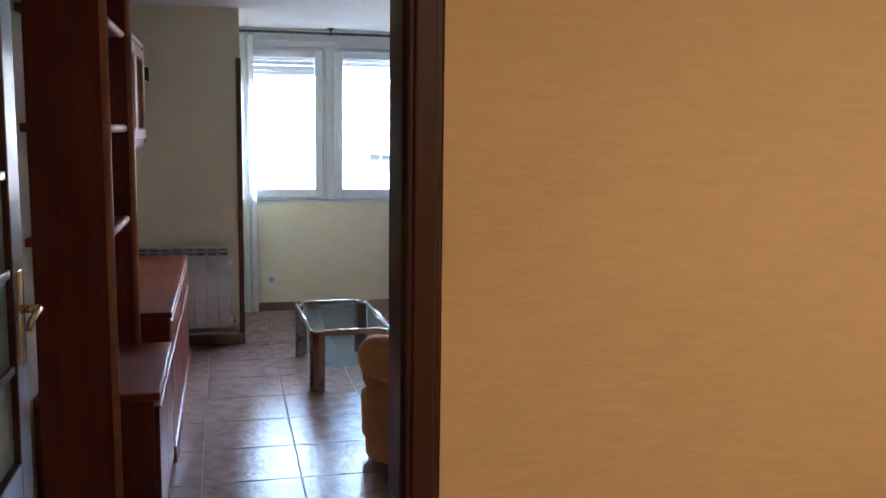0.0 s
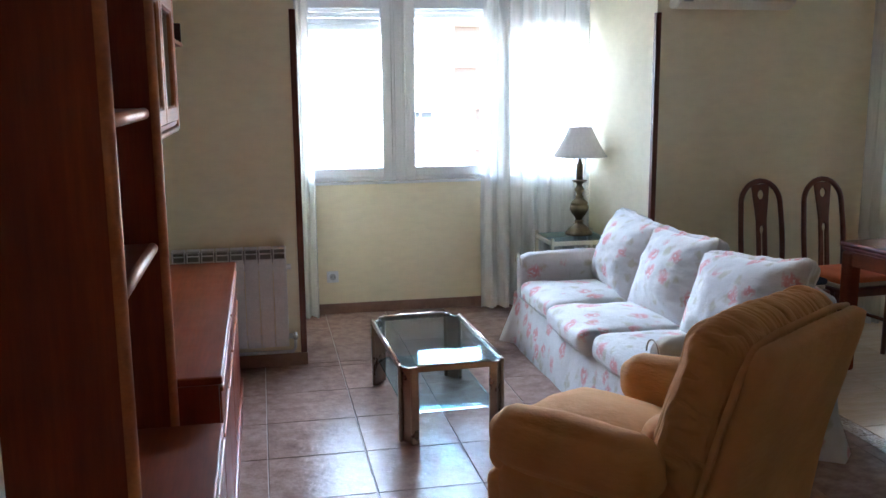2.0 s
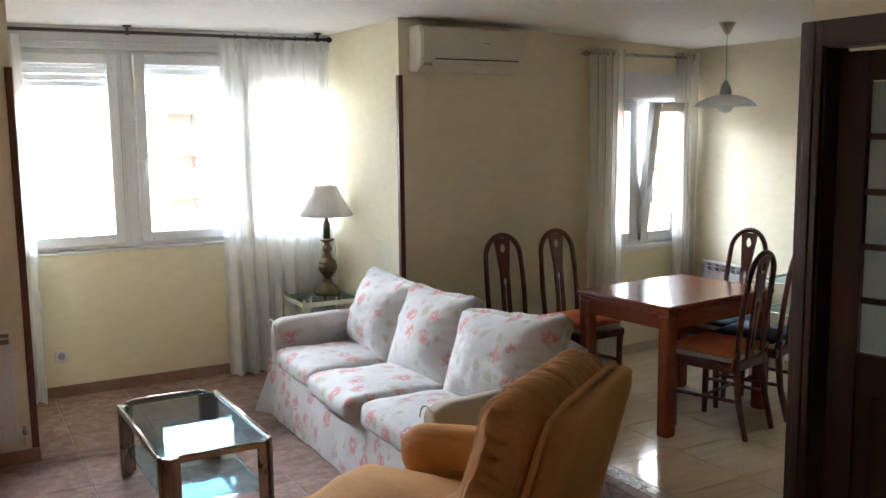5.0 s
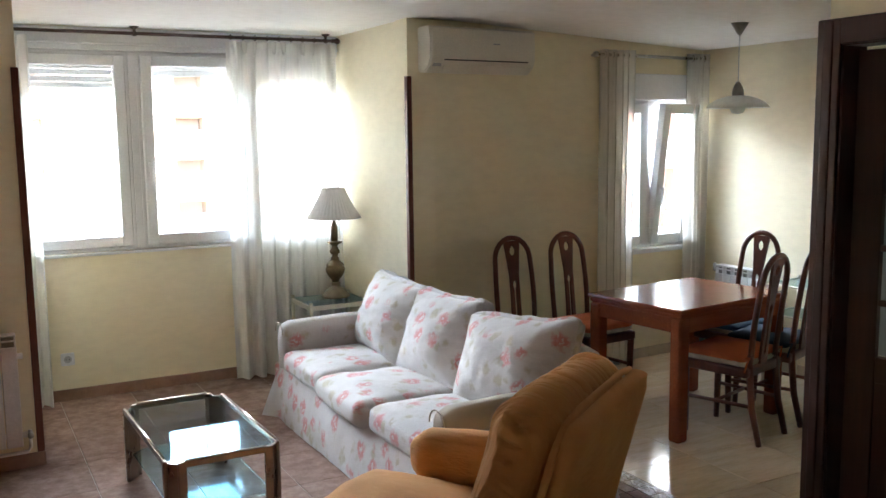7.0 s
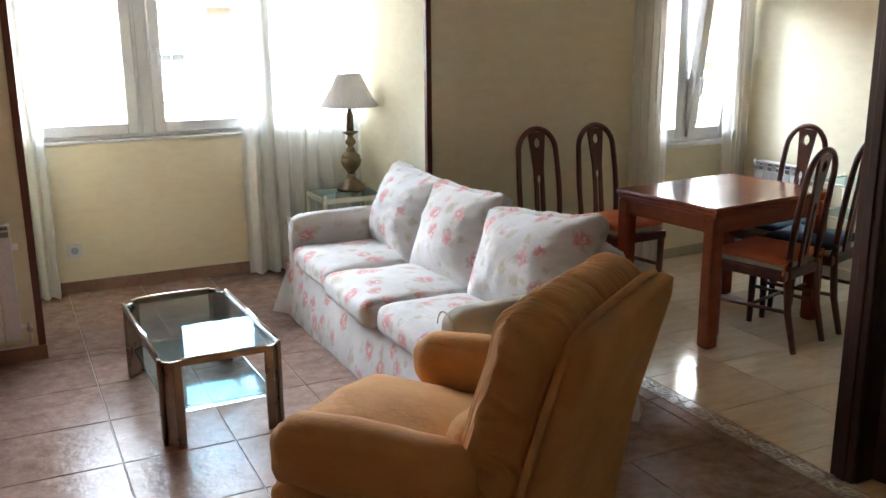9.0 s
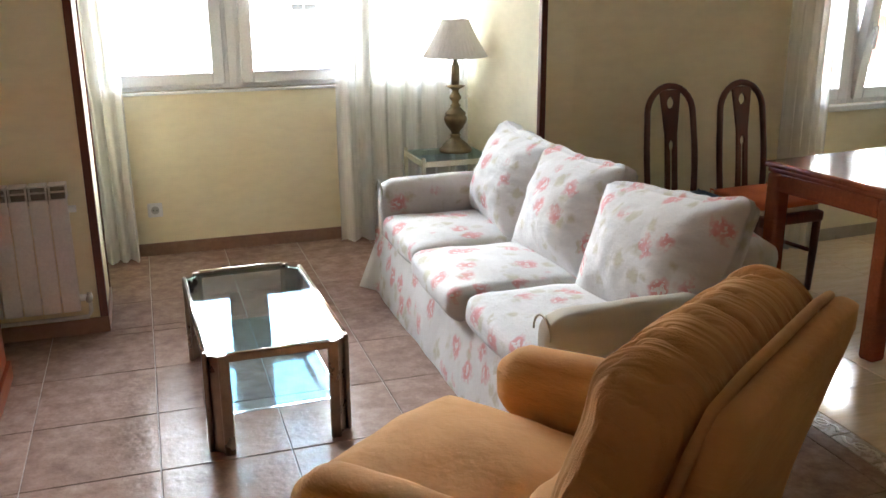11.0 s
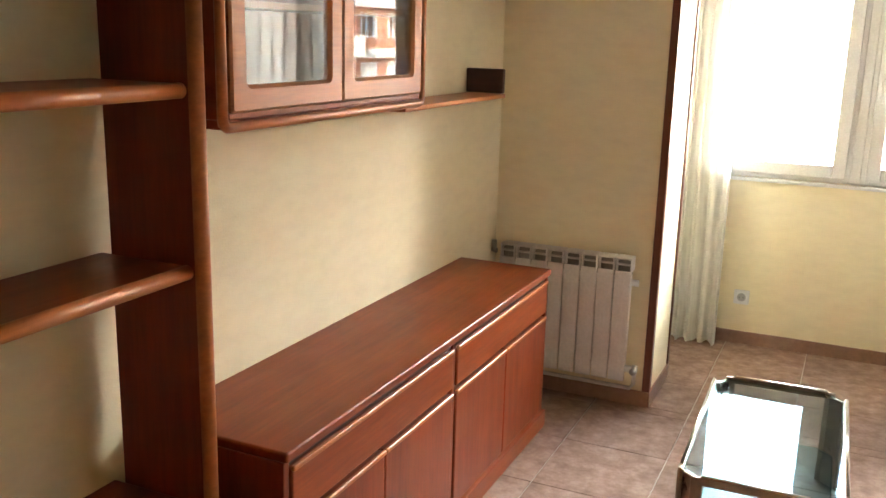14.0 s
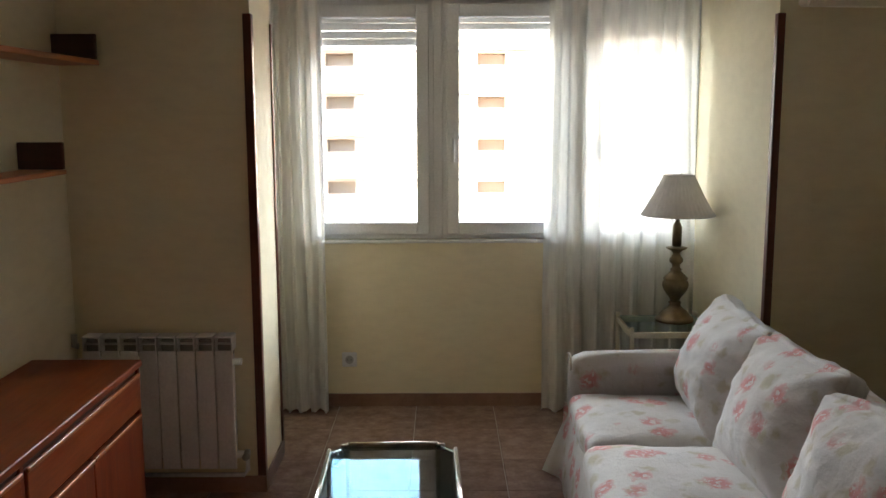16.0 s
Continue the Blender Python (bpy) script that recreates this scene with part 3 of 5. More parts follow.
glazed_leaf("door_2", pose(PX + 0.085, PY - 0.075, 0.01, 0, 0, -78), 0.77, 1.99, 3, 5, 0.85, "dark wooden glazed door, standing ajar")


# ---- bay window ----
def window_unit(name, m, x0, x1, z0, z1, label, shutter_z, tilt=0.0, handle=True):
    """One sash of a plastic window with its roller shutter; local y points out."""
    t = thing(name, label, "window", m)
    t["kind"] = "structure"
    f = 0.045
    bm = bmesh.new()
    for lo, hi in (((x0, 0, z0), (x0 + f, 0.07, z1)), ((x1 - f, 0, z0), (x1, 0.07, z1)), ((x0 + f, 0, z0), (x1 - f, 0.07, z0 + f)), ((x0 + f, 0, z1 - f), (x1 - f, 0.07, z1))):
        box(bm, lo, hi, 0.004)
    part("window_frame", bm, WHITE_PVC, t)
    s = 0.07
    a0, a1, b0, b1 = x0 + 0.025, x1 - 0.025, z0 + 0.025, z1 - 0.025
    tm = Matrix.Translation((0, -0.02, b0)) @ Matrix.Rotation(radians(tilt), 4, "X") @ Matrix.Translation((0, 0.02, -b0))
    bm = bmesh.new()
    for lo, hi in (((a0, -0.02, b0), (a0 + s, 0.045, b1)), ((a1 - s, -0.02, b0), (a1, 0.045, b1)), ((a0 + s, -0.02, b0), (a1 - s, 0.045, b0 + s)), ((a0 + s, -0.02, b1 - s), (a1 - s, 0.045, b1))):
        box(bm, lo, hi, 0.006, 2, tm)
    sash = part("sash", bm, WHITE_PVC, t)
    bm = bmesh.new()
    box(bm, (a0 + s - 0.005, 0.008, b0 + s - 0.005), (a1 - s + 0.005, 0.014, b1 - s + 0.005), 0, 2, tm)
    pane = part("pane", bm, PANE, t, "clear window glass")
    pane.visible_shadow = False
    if handle:
        bm = bmesh.new()
        hx, hz = a0 + s / 2, (z0 + z1) / 2 - 0.1
        box(bm, (hx - 0.013, -0.03, hz - 0.035), (hx + 0.013, -0.02, hz + 0.035), 0.003, 2, tm)
        box(bm, (hx - 0.009, -0.055, hz - 0.01), (hx + 0.009, -0.03, hz + 0.01), 0.003, 2, tm)
        box(bm, (hx - 0.009, -0.06, hz - 0.12), (hx + 0.009, -0.045, hz + 0.012), 0.004, 2, tm)
        part("window_handle", bm, WHITE_PVC, t)
    n = int((z1 - shutter_z) / 0.042)
    for k in range(n):
        zz = z1 - 0.03 - k * 0.042
        box_part("shutter_slat", (x0 + 0.03, 0.085, zz - (0.0385 if k in (2, 4) else 0.0412)), (x1 - 0.03, 0.095, zz), SHUTTER, t, 0.004, seg=1)
    return t


BM = pose(0, ALCOVE + 0.03, 0)
for k, (a, b, sz) in enumerate(((0.93, 1.635, 2.02), (1.68, 2.385, 2.10), (2.43, 3.088, 2.08))):
    window_unit("window_1", BM, a, b, WZ0, 2.265, "white plastic window with its roller shutter partly down", sz, 1.6 if k == 1 else 0.0)
structure("window_post", boxes(((0.9, ALCOVE + 0.03, WZ0), (0.93, ALCOVE + 0.12, WZ1)), ((1.635, ALCOVE + 0.022, WZ0), (1.68, ALCOVE + 0.11, WZ1)), ((2.385, ALCOVE + 0.022, WZ0), (2.43, ALCOVE + 0.11, WZ1))), WHITE_PVC, "white plastic post between window sashes", "window")
structure("window_head", boxes(((0.9, ALCOVE - 0.006, 2.265), (3.088, ALCOVE + 0.1, 2.30), 0.003), ((0.9, ALCOVE - 0.032, 2.30), (3.088, ALCOVE - 0.001, 2.315), 0.004), ((0.9, ALCOVE - 0.012, 2.3155), (3.088, ALCOVE - 0.001, TOP - 0.004), 0.003)), WHITE_PVC, "white strip over the bay window", "window")
structure("window_sill", boxes(((0.9, ALCOVE - 0.016, 0.942), (3.088, ALCOVE + 0.03, 0.962), 0.005)), WHITE_PVC, "white sill under the bay window", "window sill")


# ---- curtains ----
def curtain(name, m, x0, x1, z0, z1, folds, depth, material, label, pinch=0.6, seed=0.0, flare=0.0):
    t = thing(name, label, "curtain", m)
    bm = bmesh.new()
    nx, nz = folds * 10, 26
    grid = []
    for j in range(nz + 1):
        w = j / nz
        z = z0 + (z1 - z0) * w
        row = []
        for i in range(nx + 1):
            u = i / nx
            ph = u * folds * 2 * math.pi + 1.1 * noise.noise(Vector((u * 3 + seed, w * 0.8, 2.0)))
            amp = depth * (1 - pinch * w ** 3) * (0.65 + 0.7 * abs(noise.noise(Vector((u * folds * 0.7 + seed, 5.0, w * 0.5)))))
            x = x0 + (x1 - x0) * (0.5 + (u - 0.5) * (1 + flare * (1 - w))) + 0.012 * noise.noise(Vector((u * 5, w * 3, seed)))
            row.append(bm.verts.new((x, amp * math.sin(ph) + 0.3 * amp * math.sin(2.3 * ph + seed), z)))
        grid.append(row)
    for j in range(nz):
        for i in range(nx):
            bm.faces.new((grid[j][i], grid[j][i + 1], grid[j + 1][i + 1], grid[j + 1][i]))
    part("cloth", bm, material, t, smooth=True)
    return t


def add_heading(t, x0, x1, z, n):
    for k in range(n):
        x = x0 + (x1 - x0) * (k + 0.5) / n
        bm = bmesh.new()
        lathe(bm, [(0.012, -0.07), (0.016, -0.03), (0.02, 0.0), (0.014, 0.012)], (x, 0, z), 8)
        part("pleat", bm, SHEER, t, smooth=True)


cr = curtain("curtain", pose(0, ALCOVE - 0.12, 0), 2.25, 3.04, 0.012, 2.335, 8, 0.06, SHEER, "white sheer curtain gathered beside the window", 0.5, 1.3, 0.05)
add_heading(cr, 2.27, 3.03, 2.33, 11)
curtain("curtain", pose(0, ALCOVE - 0.12, 0), 0.72, 1.03, 0.012, 2.335, 5, 0.05, SHEER, "white sheer curtain drawn aside by the wall stub", 0.5, 4.4, 0.05)
rod = thing("curtain_rod", "dark turned wooden curtain rod on brackets", "curtain rod", pose(0, ALCOVE - 0.12, 2.365))
bm = bmesh.new()
tube(bm, [(0.58, 0, 0), (3.0, 0, 0)], 0.011, 12)
part("rod", bm, SAPELE, rod, smooth=True)
for x in (3.0,):
    bm = bmesh.new()
    tube(bm, [(x, 0, 0), (x + 0.015, 0, 0), (x + 0.02, 0, 0), (x + 0.045, 0, 0), (x + 0.06, 0, 0), (x + 0.07, 0, 0)], [0.011, 0.016, 0.01, 0.022, 0.016, 0.004], 14)
    part("finial", bm, SAPELE, rod, smooth=True)
for x in (1.66, 2.96):
    bm = bmesh.new()
    lathe(bm, [(0.03, 0.045), (0.024, 0.035), (0.01, 0.028), (0.01, 0.01), (0.017, 0.0), (0.012, -0.016)], (x, 0, 0), 14)
    part("bracket", bm, SAPELE, rod, smooth=True)
for k in range(9):
    bm = bmesh.new()
    pts = [(2.28 + k * 0.085, 0.017 * math.cos(a), 0.017 * math.sin(a)) for a in [j * math.pi / 6 for j in range(12)]]
    tube(bm, pts, 0.0028, 6, True)
    part("curtain_ring", bm, SAPELE, rod, smooth=True)


# ---- radiators ----
def radiator(m, n, height, label, pitch=0.08):
    """Aluminium radiator of n sections along local x; local -y faces the room."""
    t = thing("radiator", label, "radiator", m)
    w = n * pitch
    for k in range(n):
        x = k * pitch
        bm = bmesh.new()
        box(bm, (x + 0.002, -0.05, 0.0), (x + pitch - 0.002, -0.038, height - 0.062), 0.004)
        box(bm, (x + 0.012, -0.038, 0.02), (x + pitch - 0.012, 0.03, height - 0.085), 0.004)
        box(bm, (x + 0.002, -0.048, height - 0.009), (x + pitch - 0.002, 0.03, height), 0.004)
        box(bm, (x + 0.006, -0.046, height - 0.036), (x + pitch - 0.006, 0.026, height - 0.031), 0.002)
        box(bm, (x + 0.004, -0.046, height - 0.066), (x + 0.010, 0.03, height - 0.006), 0.002)
        box(bm, (x + pitch - 0.010, -0.046, height - 0.066), (x + pitch - 0.004, 0.03, height - 0.006), 0.002)
        part("section", bm, WHITE_METAL, t)
    # added solid box, its grey imitates the shade behind the top slots
    box_part("slot_shade", (0.012, -0.02, height - 0.09), (w - 0.012, 0.026, height - 0.02), SLOT_SHADE, t, 0)
    for z in (0.05, height - 0.12):
        bm = bmesh.new()
        tube(bm, [(-0.03, -0.005, z), (w + 0.025, -0.005, z)], 0.016, 12)
        part("header_pipe", bm, WHITE_METAL, t, smooth=True)
    bm = bmesh.new()
    tube(bm, [(w + 0.025, -0.005, 0.05), (w + 0.045, -0.005, 0.05)], 0.022, 12)
    tube(bm, [(w + 0.035, -0.005, 0.05), (w + 0.035, -0.045, 0.05)], 0.015, 12)
    part("valve", bm, STEEL, t, smooth=True)
    bm = bmesh.new()
    tube(bm, [(w + 0.035, 0.0, 0.04), (w + 0.035, 0.0, -0.02), (w + 0.02, 0.0, -0.045), (-0.06, 0.0, -0.045)], 0.01, 10)
    part("supply_pipe", bm, WHITE_METAL, t, smooth=True)
    bm = bmesh.new()
    tube(bm, [(-0.03, -0.005, height - 0.05), (-0.045, -0.005, height - 0.05), (-0.045, -0.005, height - 0.0)], 0.014, 10)
    part("air_vent", bm, STEEL, t, smooth=True)
    for x in (0.15 * w, 0.85 * w):
        box_part("wall_hook", (x - 0.01, 0.02, height - 0.12), (x + 0.01, 0.052, height - 0.09), WHITE_METAL, t, 0.002)
    return t


radiator(pose(0.155, NORTH - 0.054, 0.145), 8, 0.585, "white aluminium radiator under a bare cream wall")
radiator(pose(EAST - 0.054, 6.92, 0.13, 0, 0, -90), 6, 0.575, "white aluminium radiator in the dining corner")

# socket below the bay window
so = thing("wall_socket", "small grey wall socket on a white plate", "socket", pose(1.15, ALCOVE - 0.001, 0.275))
box_part("plate", (-0.042, -0.009, -0.042), (0.042, 0.0, 0.042), WHITE_PVC, so, 0.006)
bm = bmesh.new()
lathe(bm, [(0.0235, 0.0), (0.0235, 0.004), (0.018, 0.004), (0.017, 0.001)], (0, 0, 0), 20)
bmesh.ops.transform(bm, matrix=Matrix.Translation((0, -0.009, 0)) @ Matrix.Rotation(radians(90), 4, "X"), verts=bm.verts)
part("insert", bm, SOCKET_GREY, so, "grey round socket insert")
for x in (-0.0095, 0.0095):
    box_part("pin_hole", (x - 0.0028, -0.0135, -0.0028), (x + 0.0028, -0.0125, 0.0028), BLACK, so, 0)

# ---- air conditioner ----
ac = thing("air_conditioner", "ivory split air conditioner high on the cream wall", "air conditioner", NM @ pose(0.075, 0.052, 2.085))
bm = bmesh.new()
W = 0.80
prof = [(0.0, 0.0), (-0.13, -0.005), (-0.185, 0.035), (-0.205, 0.075), (-0.208, 0.2), (-0.19, 0.262), (-0.17, 0.272), (0.0, 0.272)]
L = [bm.verts.new((0.0, y, z)) for y, z in prof]
R = [bm.verts.new((W, y, z)) for y, z in prof]
for k in range(len(prof)):
    j = (k + 1) % len(prof)
    bm.faces.new((L[k], L[j], R[j], R[k]))
bm.faces.new(L)
bm.faces.new(R[::-1])
bmesh.ops.bevel(bm, geom=[e for e in bm.edges if abs(e.verts[0].co.x - e.verts[1].co.x) < 1e-6], offset=0.008, segments=2, affect="EDGES")
part("body", bm, AC_WHITE, ac)
box_part("front_panel", (0.012, -0.212, 0.08), (W - 0.012, -0.206, 0.258), AC_WHITE, ac, 0.003)
bm = bmesh.new()
box(bm, (0.1, -0.003, -0.003), (W - 0.06, 0.003, 0.05), 0.002, 1, Matrix.Translation((0, -0.165, 0.012)) @ Matrix.Rotation(radians(52), 4, "X"))
part("louvre", bm, AC_WHITE, ac)
bm = bmesh.new()
box(bm, (0.1, -0.2075, 0.066), (W - 0.06, -0.199, 0.0735), 0.001, 1)
part("outlet_gap", bm, BLACK, ac)
box_part("display", (0.025, -0.192, 0.03), (0.085, -0.182, 0.05), SOCKET_GREY, ac, 0.002, m=None)
box_part("badge", (0.46, -0.2135, 0.17), (0.51, -0.2118, 0.178), SOCKET_GREY, ac, 0)

# ---- wall units ----
SB = thing("sideboard", "long red mahogany sideboard with drawers over doors", "sideboard", pose(WEST + 0.003, 4.60, 0))
SD, SH, SL = 0.425, 0.725, 1.985
bm = bmesh.new()
box(bm, (0.0, 0.0, SH - 0.028), (SD, SL, SH), 0.007, 3)
part("top", bm, MAHOGANY_Y, SB)
for y in (0.0, SL / 2 - 0.012, SL - 0.024):
    box_part("side_panel", (0.0, y, 0.0), (SD - 0.012, y + 0.024, SH - 0.029), MAHOGANY_Z, SB, 0.003)
box_part("back_panel", (0.0, 0.024, 0.05), (0.008, SL - 0.024, SH - 0.03), MAHOGANY_Y, SB, 0)
box_part("plinth", (0.05, -0.002, 0.0), (SD + 0.006, SL + 0.004, 0.082), MAHOGANY_Y, SB, 0.006)
# rail in the gap, its colour darkened for the shade under the top
box_part("top_rail", (SD - 0.035, 0.024, SH - 0.05), (SD - 0.02, SL - 0.024, SH - 0.029), SHADED_MAHOGANY, SB, 0)
for k in range(2):
    y0 = 0.028 + k * (SL / 2 - 0.012)
    y1 = y0 + SL / 2 - 0.045
    bm = bmesh.new()
    box(bm, (SD - 0.03, y0, 0.535), (SD - 0.006, y1, 0.672), 0.007, 3)
    d = part("drawer_front", bm, MAHOGANY_Y, SB)
    bm = bmesh.new()
    box(bm, (SD - 0.012, y0, 0.664), (SD + 0.001, y1, 0.68), 0.005, 3)
    part("grip_edge", bm, LIT_MAHOGANY, d, "rounded grip edge, lightened as if lit")
    ym = (y0 + y1) / 2
    for a, b in ((y0, ym - 0.002), (ym + 0.002, y1)):
        bm = bmesh.new()
        box(bm, (SD - 0.03, a, 0.085), (SD - 0.006, b, 0.518), 0.006, 3)
        d = part("door", bm, MAHOGANY_Z, SB)
        bm = bmesh.new()
        box(bm, (SD - 0.012, a, 0.506), (SD + 0.001, b, 0.522), 0.005, 3)
        part("grip_edge", bm, LIT_MAHOGANY, d, "rounded grip edge, lightened as if lit")

BC = thing("bookcase", "tall open red mahogany bookcase over a low cupboard", "bookcase", pose(WEST + 0.003, 3.62, 0))
BL = 0.90
for y in (0.0, BL - 0.035):
    bm = bmesh.new()
    box(bm, (0.028, y, 0.0), (0.276, y + 0.035, 2.2), 0.004)
    sp = part("side_panel", bm, MAHOGANY_Z, BC)
    bm = bmesh.new()
    tube(bm, [(0.276, y + 0.0175, 0.002), (0.276, y + 0.0175, 2.198)], 0.019, 14)
    part("rounded_edge", bm, LIT_MAHOGANY, sp, "rounded polished front edge, lightened as if lit", True)
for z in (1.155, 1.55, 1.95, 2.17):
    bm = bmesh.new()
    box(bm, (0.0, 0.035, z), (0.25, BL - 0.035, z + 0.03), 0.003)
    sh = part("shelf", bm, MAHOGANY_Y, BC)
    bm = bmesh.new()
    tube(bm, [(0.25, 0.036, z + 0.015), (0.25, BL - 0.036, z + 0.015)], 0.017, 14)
    part("rounded_edge", bm, LIT_MAHOGANY, sh, "rounded polished front edge, lightened as if lit", True)
LB = thing("low_cupboard", "low red mahogany cupboard between the bookcase panels", "cupboard", pose(WEST + 0.003, 3.657, 0))
bm = bmesh.new()
box(bm, (0.0, 0.0, 0.585), (0.43, 0.826, 0.615), 0.008, 3)
part("top", bm, MAHOGANY_Y, LB)
box_part("body", (0.0, 0.008, 0.0), (0.405, 0.82, 0.584), MAHOGANY_Z, LB, 0.003)
for a, b in ((0.012, 0.41), (0.414, 0.816)):
    bm = bmesh.new()
    box(bm, (0.406, a, 0.09), (0.426, b, 0.56), 0.006, 3)
    d = part("door", bm, MAHOGANY_Z, LB)
    bm = bmesh.new()
    box(bm, (0.418, a, 0.548), (0.432, b, 0.564), 0.005, 3)
    part("grip_edge", bm, LIT_MAHOGANY, d, "rounded grip edge, lightened as if lit")

WC = thing("wall_cabinet", "red mahogany wall cabinet with two glass doors", "cabinet", pose(WEST + 0.003, 4.63, 1.468))
CL, CH, CD = 1.03, 0.55, 0.24
bm = bmesh.new()
for lo, hi in (((0, 0, 0), (CD, CL, 0.022)), ((0, 0, CH - 0.022), (CD, CL, CH)), ((0, 0, 0.022), (CD, 0.022, CH - 0.022)), ((0, CL - 0.022, 0.022), (CD, CL, CH - 0.022)), ((0, 0.022, 0.022), (0.008, CL - 0.022, CH - 0.022))):
    box(bm, lo, hi, 0.004)
part("body", bm, MAHOGANY_Y, WC)


def ring_frame(bm, y0, y1, z0, z1, r, x, rad, seg=8):
    pts = []
    for cy, cz, a0 in ((y1 - r, z1 - r, 0), (y0 + r, z1 - r, 90), (y0 + r, z0 + r, 180), (y1 - r, z0 + r, 270)):
        for k in range(7):
            a = radians(a0 + 15 * k)
            pts.append((x, cy + r * math.cos(a), cz + r * math.sin(a)))
    n, rings = len(pts), []
    for i, p in enumerate(pts):
        a, b = Vector(pts[i - 1]), Vector(pts[(i + 1) % n])
        d = (b - a).normalized()
        o = Vector((1, 0, 0)).cross(d).normalized()
        rings.append([bm.verts.new(Vector(p) + rad * (math.cos(2 * math.pi * k / seg) * o + math.sin(2 * math.pi * k / seg) * Vector((1, 0, 0)))) for k in range(seg)])
    for i in range(n):
        a, b = rings[i], rings[(i + 1) % n]
        for k in range(seg):
            bm.faces.new((a[k], a[(k + 1) % seg], b[(k + 1) % seg], b[k]))


bm = bmesh.new()
ring_frame(bm, 0.004, CL - 0.004, 0.004, CH - 0.004, 0.02, CD, 0.013)
part("rounded_edge", bm, LIT_MAHOGANY, WC, "rounded polished front edge, lightened as if lit", True)


def framed_door(bm, y0, y1, z0, z1, g, r, x0, x1):
    """A flat frame with a rounded opening."""
    def loop(a0, a1, b0, b1, rr):
        out = []
        for cy, cz, s in ((a1 - rr, b1 - rr, 0), (a0 + rr, b1 - rr, 90), (a0 + rr, b0 + rr, 180), (a1 - rr, b0 + rr, 270)):
            for k in range(6):
                a = radians(s + 18 * k)
                out.append((cy + rr * math.cos(a), cz + rr * math.sin(a)))
        return out
    rings = []
    for pts, x in ((loop(y0, y1, z0, z1, 0.006), x0), (loop(y0, y1, z0, z1, 0.006), x1 - 0.006), (loop(y0 + 0.006, y1 - 0.006, z0 + 0.006, z1 - 0.006, 0.006), x1),
                   (loop(y0 + g - 0.008, y1 - g + 0.008, z0 + g - 0.008, z1 - g + 0.008, r), x1), (loop(y0 + g, y1 - g, z0 + g, z1 - g, r), x1 - 0.008), (loop(y0 + g, y1 - g, z0 + g, z1 - g, r), x0)):
        rings.append([bm.verts.new((x, a, b)) for a, b in pts])
    n = len(rings[0])
    for a, b in zip(rings, rings[1:] + rings[:1]):
        for k in range(n):
            bm.faces.new((a[k], a[(k + 1) % n], b[(k + 1) % n], b[k]))


for k in range(2):
    a = 0.026 + k * (CL - 0.05) / 2
    b = a + (CL - 0.05) / 2 - 0.003
    bm = bmesh.new()
    framed_door(bm, a, b, 0.036, CH - 0.03, 0.062, 0.018, CD - 0.012, CD + 0.012)
    d = part("door", bm, LIT_MAHOGANY, WC, "mahogany door frame round glass, lightened as if lit")
    bm = bmesh.new()
    box(bm, (CD - 0.002, a + 0.058, 0.094), (CD + 0.002, b - 0.058, CH - 0.088))
    part("pane", bm, CAB_GLASS, d, "clear reflecting cabinet glass")
box_part("bottom_rail", (CD - 0.02, 0.023, 0.0225), (CD + 0.004, CL - 0.023, 0.0355), MAHOGANY_Y, WC, 0.002)
box_part("inner_shelf", (0.01, 0.024, 0.275), (CD - 0.05, CL - 0.024, 0.292), LIT_MAHOGANY, WC, 0.002)

US = thing("wall_shelf", "red mahogany wall shelf with upright ends, in the corner", "shelf", pose(WEST + 0.003, 6.02, 1.855), "corner wall shelves")
box_part("board", (0, 0, 0), (0.185, 0.95, 0.022), LIT_MAHOGANY, US, 0.005)
# end boards carry the shade of their side in the wood colour
box_part("end_board", (0, 0.0, 0.023), (0.18, 0.022, 0.15), SHADED_MAHOGANY, US, 0.004)
box_part("end_board", (0, 0.925, 0.023), (0.18, 0.947, 0.125), SHADED_MAHOGANY, US, 0.004)
LS = thing("wall_shelf", "red mahogany wall shelf with one upright end", "shelf", pose(WEST + 0.003, 5.675, 1.435), "corner wall shelves")
box_part("board", (0, 0, 0), (0.175, 0.93, 0.018), LIT_MAHOGANY, LS, 0.005)
box_part("end_board", (0, 0.908, 0.019), (0.17, 0.93, 0.12), SHADED_MAHOGANY, LS, 0.004)

# ---- coffee table ----
CT = thing("coffee_table", "low bronzed metal table with glass top and shelf", "coffee table", pose(1.495, 6.135, 0, 0, 0, 1.5))
hx, hy, ch = 0.245, 0.475, 0.055


def octagon(hx, hy, c):
    return [(hx, -hy + c), (hx, hy - c), (hx - c, hy), (-hx + c, hy), (-hx, hy - c), (-hx, -hy + c), (-hx + c, -hy), (hx - c, -hy)]


def slab(bm, pts, z0, z1):
    a, b = [bm.verts.new((x, y, z0)) for x, y in pts], [bm.verts.new((x, y, z1)) for x, y in pts]
    bm.faces.new(a[::-1])
    bm.faces.new(b)
    for k in range(len(pts)):
        j = (k + 1) % len(pts)
        bm.faces.new((a[k], a[j], b[j], b[k]))


